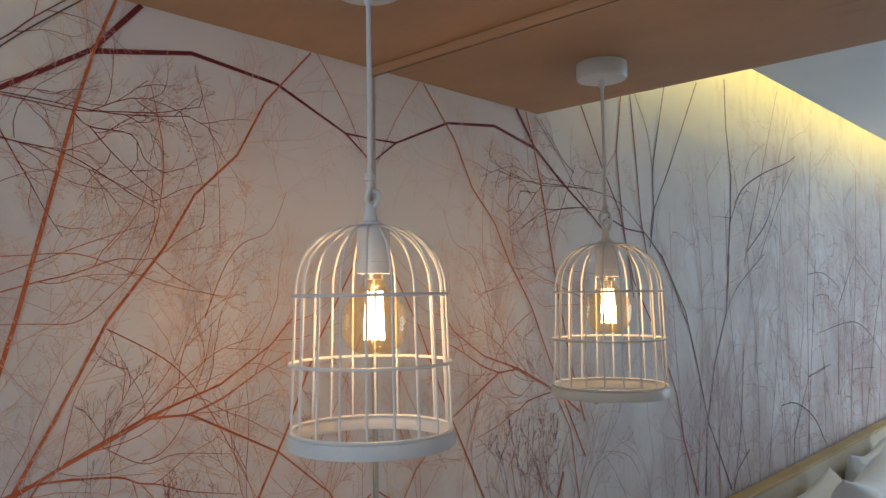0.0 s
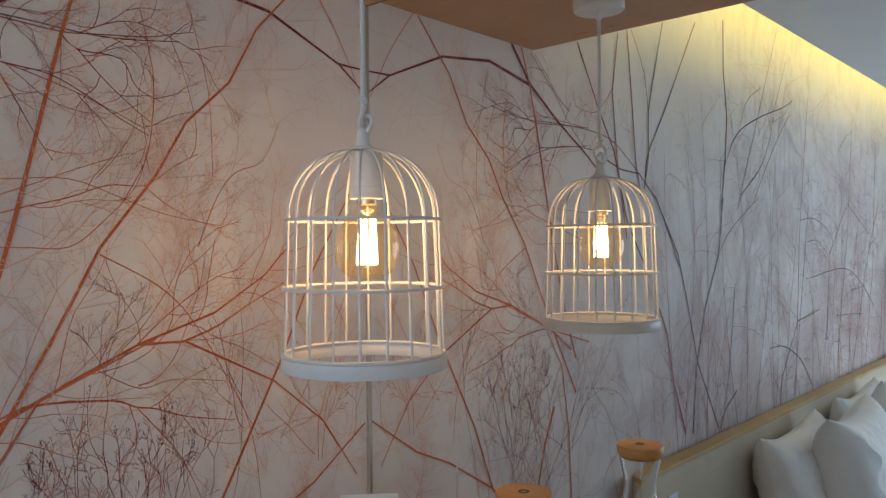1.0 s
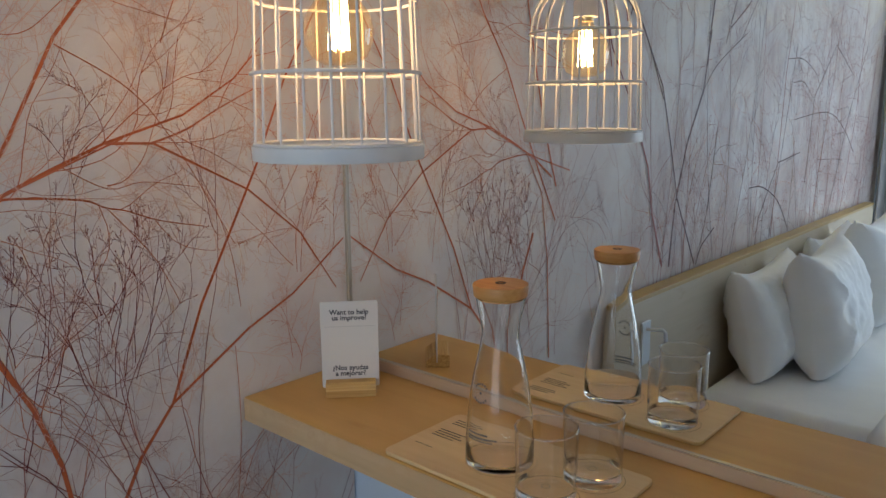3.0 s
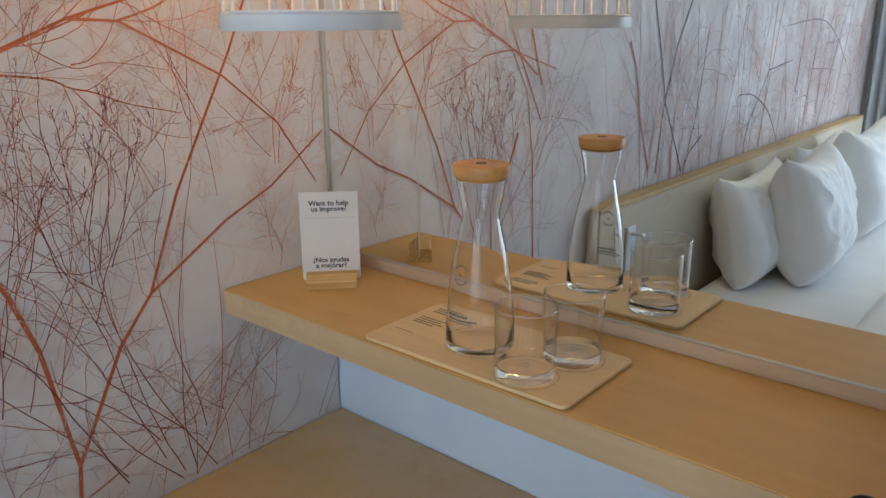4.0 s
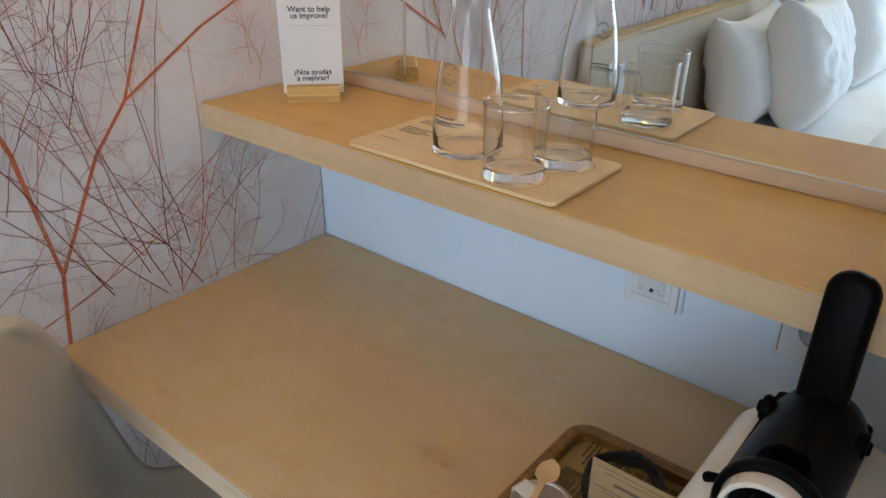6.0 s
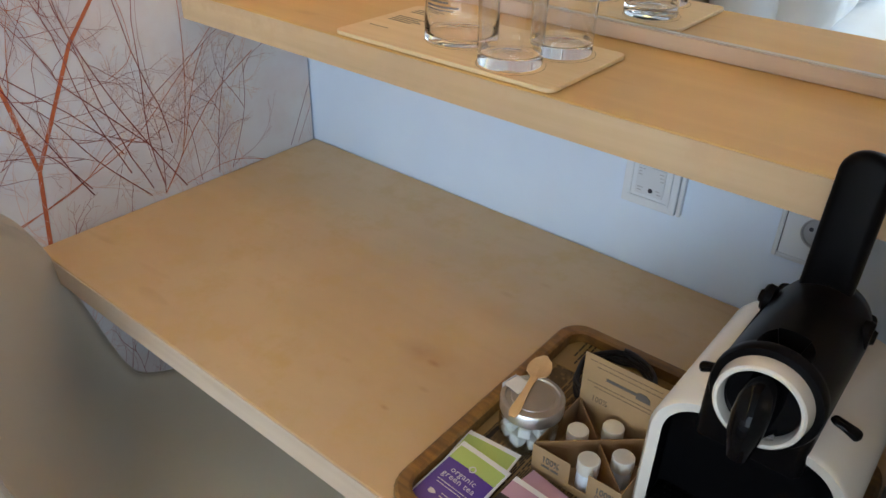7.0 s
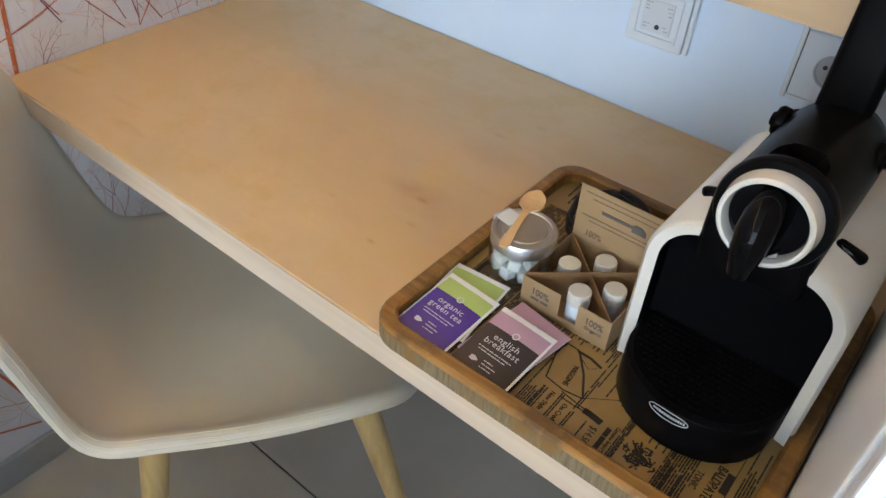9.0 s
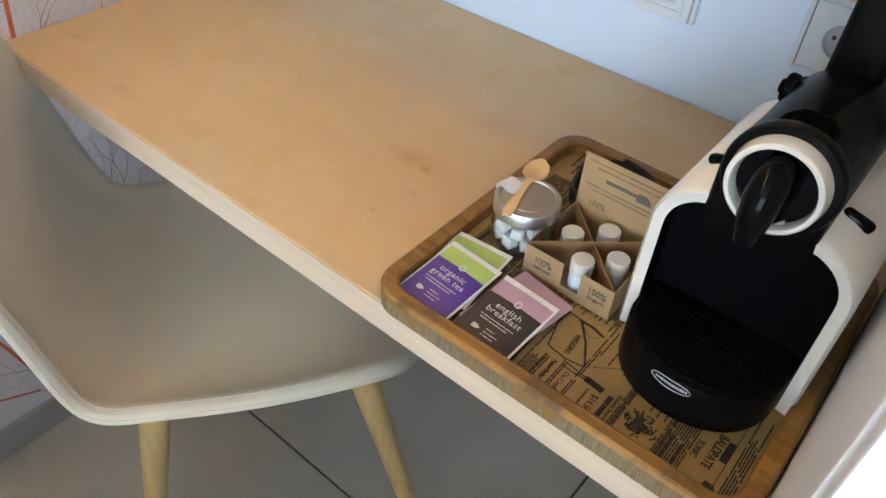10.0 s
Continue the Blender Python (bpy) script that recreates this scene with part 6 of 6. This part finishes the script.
part("spout", tube([(-0.001, -0.110, 0.223), (-0.001, -0.130, 0.224), (-0.001, -0.1385, 0.2205), (-0.001, -0.1450, 0.211), (-0.001, -0.1475, 0.198), (-0.001, -0.1475, 0.186), (-0.001, -0.1470, 0.175)], [0.0110, 0.0128, 0.0136, 0.0136, 0.0126, 0.0106, 0.0088], 24), M_BLACK_G, mach, "glossy black curved coffee spout", True)
# lever: a flat rounded bar standing up at the back of the barrel
bm = prism(rounded(0.044, 0.150, 0.020, 10), -0.010, 0.010, 0.008, seg=4)
part("lever", bm, M_BLACK, mach, "black lever standing upright", True, at=pose(-0.004, 0.036, 0.283, 84))
for sx in (-1, 1):
    part("hinge", lathe([(0, -0.006), (0.0125, -0.006), (0.0132, 0.0), (0.0115, 0.0025), (0.0070, 0.0030), (0.0055, 0.0060), (0, 0.0062)], 28, m=pose(-0.002 + sx * 0.0425, 0.012, 0.214, 0, sx * 90)), M_BLACK, mach, "round black lever hinge", True)
for sx in (-1, 1):
    part("button", prism(rounded(0.026, 0.0115, 0.0055), 0, 0.0075, 0.0025, m=pose(sx * 0.0535, -0.0600, 0.1680, 0, sx * 14)), M_BLACK_G, mach, "black push button", True)

# ---- chair ----
CHX, CHY, CHA = 0.325, -0.496, -38.0
chair = thing("shell_chair", "off-white moulded shell chair on tapered wooden legs", "chair", pose(CHX, CHY, 0, 0, 0, CHA))
mid_line = [(0.288, 0.405), (0.264, 0.426), (0.21, 0.437), (0.10, 0.430), (0.0, 0.424), (-0.08, 0.426), (-0.14, 0.440), (-0.185, 0.475), (-0.210, 0.54), (-0.230, 0.63), (-0.250, 0.73), (-0.266, 0.815), (-0.275, 0.862)]
widths = [0.146, 0.180, 0.208, 0.220, 0.223, 0.223, 0.221, 0.208, 0.197, 0.189, 0.183, 0.166, 0.116]
bm = bmesh.new()
NU = 24
rows = []
for k, ((y, z), w) in enumerate(zip(mid_line, widths)):
    t = k / (len(mid_line) - 1)
    wrap = 0.035 * min(1, max(0, (t - 0.30) / 0.35)) * (1 - 0.35 * max(0, t - 0.7) / 0.3)
    rise = 0.020 * (1 - min(1, max(0, (t - 0.35) / 0.25))) + 0.030 * math.exp(-((t - 0.42) / 0.12) ** 2)
    rise += 0.026 * math.exp(-((t - 0.18) / 0.15) ** 2)
    row = []
    for i in range(NU + 1):
        u = -1 + 2 * i / NU
        c = abs(u) ** 2.4
        fall = 0.020 * max(0, (abs(u) - 0.62) / 0.38) ** 2 * max(0, 1 - t / 0.42)
        row.append(bm.verts.new((w * math.sin(u * 1.25) / math.sin(1.25), y + wrap * c, z + rise * c - fall - (0.012 * c if t > 0.9 else 0))))
    rows.append(row)
for a, b in zip(rows, rows[1:]):
    for i in range(NU):
        bm.faces.new((a[i], a[i + 1], b[i + 1], b[i]))
bmesh.ops.recalc_face_normals(bm, faces=bm.faces)
bm.normal_update()
loop = rows[0] + [r[-1] for r in rows[1:]] + rows[-1][::-1][1:] + [r[0] for r in rows[::-1][1:-1]]
# the edge rolls over and under in a soft lip, with fine stitched lines round it
count = len(loop)
rim_axes = []
for i, v in enumerate(loop):
    n = v.normal if v.normal.dot(Vector((0, 0.12, 0.8)) - v.co) > 0 else -v.normal
    along = loop[(i + 1) % count].co - loop[i - 1].co
    away = along.cross(n).normalized()
    if away.dot(v.co - Vector((0, v.co.y * 0.5, 0.6 if v.co.z > 0.5 else v.co.z))) < 0:
        away = -away
    rim_axes.append((v.co.copy(), n.copy(), away))


def lip(angle, radius):
    """Points on the rolled edge at an angle round it."""
    return [p - n * 0.012 + away * radius * math.sin(radians(angle)) + n * radius * math.cos(radians(angle)) for p, n, away in rim_axes]


before = loop
for angle in (30, 60, 90, 120):
    ring = [bm.verts.new(p) for p in lip(angle, 0.012)]
    for i in range(count):
        j = (i + 1) % count
        bm.faces.new((before[i], before[j], ring[j], ring[i]))
    before = ring
bmesh.ops.recalc_face_normals(bm, faces=bm.faces)
shell = part("shell", bm, M_SHELL, chair, "", True)
sub = shell.modifiers.new("smooth", 'SUBSURF')
sub.levels = sub.render_levels = 2
so = shell.modifiers.new("thick", 'SOLIDIFY')
so.thickness, so.offset = 0.009, 0
for angle in (38, 66, 94):
    rimp = part("rim_stitching", tube(lip(angle, 0.0162), 0.0006, 6, closed=True), M_PIPING, chair, "fine raised seam along the rim", True)
    s2 = rimp.modifiers.new("smooth", 'SUBSURF')
    s2.levels = s2.render_levels = 1
for sx, sy in ((1, 1), (1, -1), (-1, 1), (-1, -1)):
    part("leg", tube([(sx * 0.140, sy * 0.135 + 0.058, 0.424), (sx * 0.147, sy * 0.142 + 0.058, 0.41), (sx * 0.226, sy * 0.222 + 0.068, 0.0)], [0.024, 0.0235, 0.0105], 18), M_LEG, chair, "tapered pale wooden leg", True)
part("under_frame", box(-0.135, 0.135, -0.085, 0.165, 0.403, 0.412, 0.003), M_BLACK_M, chair, "dark frame under the seat")

# ---- bed ----
head = thing("headboard", "long low pale headboard with a wooden top edge", "headboard")
part("panel", box(0.0125, 0.064, -4.0, -0.95, 0.0, 0.985, 0.001), M_HEAD, head)
part("top_edge", box(0.0125, 0.066, -4.0, -0.948, 0.9855, 1.0, 0.002), M_HEAD_TOP, head, "yellowish wooden top edge")
hs = thing("bedside_socket", "white bedside socket plate with a small fold-out arm", "socket", pose(0.0645, -1.13, 0.85, 0, 0, 90))
part("plate", box(-0.026, 0.026, -0.008, 0, -0.068, 0.068, 0.002), M_PLASTIC_W, hs)
part("arm", tube([(0, -0.008, 0.045), (0, -0.060, 0.05), (0, -0.068, 0.044), (0, -0.070, 0.015)], 0.006, 8), M_PLASTIC_W, hs, "thin white arm", True)

bed = thing("bed", "wide made bed with smooth white sheets", "bed")
bm = box(0.085, 2.1, -3.25, -1.46, 0.30, 0.60, 0.06, seg=4)
part("mattress", bm, M_LINEN, bed, "white sheeted mattress", True)
part("bed_base", box(0.085, 2.08, -3.22, -1.49, 0.08, 0.298, 0.01), M_HEAD, bed)
for x in (0.2, 1.95):
    for y in (-1.6, -3.1):
        part("leg", box(x - 0.03, x + 0.03, y - 0.03, y + 0.03, 0, 0.079), M_DARK, bed)
bm = box(0.62, 2.13, -3.29, -1.42, 0.34, 0.625, 0.055, seg=4)
part("duvet", bm, M_LINEN, bed, "smooth white cover", True)


def pillow(x, y, z, w, h, t, lean, turn, seed, label):
    """A plump pillow standing on its long edge, with soft corners and creases."""
    bm = bmesh.new()
    nx, nz = 44, 38
    faces = []
    for s in (1, -1):
        g = []
        for i in range(nx + 1):
            col = []
            for j in range(nz + 1):
                u, v = -1 + 2 * i / nx, -1 + 2 * j / nz
                top = (1 - v ** 4) ** 0.55 if v > 0 else 1 - 0.72 * v ** 4
                puff = (1 - u ** 6) ** 0.5 * top * (1 - 0.18 * v)
                sink = 0.20 if v > 0 else 0.02
                fold = 0.014 * (1 - abs(noise.noise(Vector((u * 2.4 + seed, v * 1.8 - seed, 7)))) * 4) * (abs(u) * 0.7 + max(0, v) * 0.6) * (1 - u ** 6)
                crease = max(0.0, 1 - 5 * abs(noise.noise(Vector((u * 3.5 - v * 2 + seed, v * 3.5 + seed, s * 2.0))))) * 0.009 * (0.35 + abs(u * v)) * (1 - u ** 4)
                n = (fold if fold > 0 else 0.0) * s + crease * s + noise.noise(Vector((u * 2.2 + seed, v * 2.2, s * 3 + seed))) * 0.014 + noise.noise(Vector((u * 7 + seed, v * 6, s))) * 0.005
                px = u * w / 2 * (1 - 0.10 * (1 - abs(v) ** 1.5 if v > 0 else 0.9 - 0.6 * v * v))
                pz = v * h / 2 * (1 - sink * (1 - abs(u) ** 2.4))
                col.append(bm.verts.new((px, s * (0.004 + t / 2 * puff) + n * puff, pz)))
            g.append(col)
        faces.append(g)
    for s, g in zip((1, -1), faces):
        for i in range(nx):
            for j in range(nz):
                q = (g[i][j], g[i + 1][j], g[i + 1][j + 1], g[i][j + 1])
                bm.faces.new(q if s < 0 else q[::-1])
    a, b = faces
    for i in range(nx):
        bm.faces.new((a[i][0], a[i + 1][0], b[i + 1][0], b[i][0]))
        bm.faces.new((b[i][nz], b[i + 1][nz], a[i + 1][nz], a[i][nz]))
    for j in range(nz):
        bm.faces.new((b[0][j], b[0][j + 1], a[0][j + 1], a[0][j]))
        bm.faces.new((a[nx][j], a[nx][j + 1], b[nx][j + 1], b[nx][j]))
    bmesh.ops.recalc_face_normals(bm, faces=bm.faces)
    return single("pillow", bm, M_LINEN, label, "pillow", smooth=True, at=pose(x, y, z, 0, 0, turn) @ pose(0, 0, 0, lean), group="pillows on the bed")


pillow(0.178, -1.945, 0.80, 0.60, 0.40, 0.18, -14, 90, 1.3, "plump white pillow leaning on the headboard")
pillow(0.335, -2.085, 0.835, 0.57, 0.455, 0.21, -11, 88, 4.1, "plump white pillow leaning on another pillow")
pillow(0.178, -2.84, 0.80, 0.64, 0.41, 0.18, -14, 90, 7.7, "plump white pillow leaning on the headboard")
pillow(0.340, -2.93, 0.845, 0.66, 0.47, 0.22, -11, 92, 9.2, "plump white pillow leaning on another pillow")
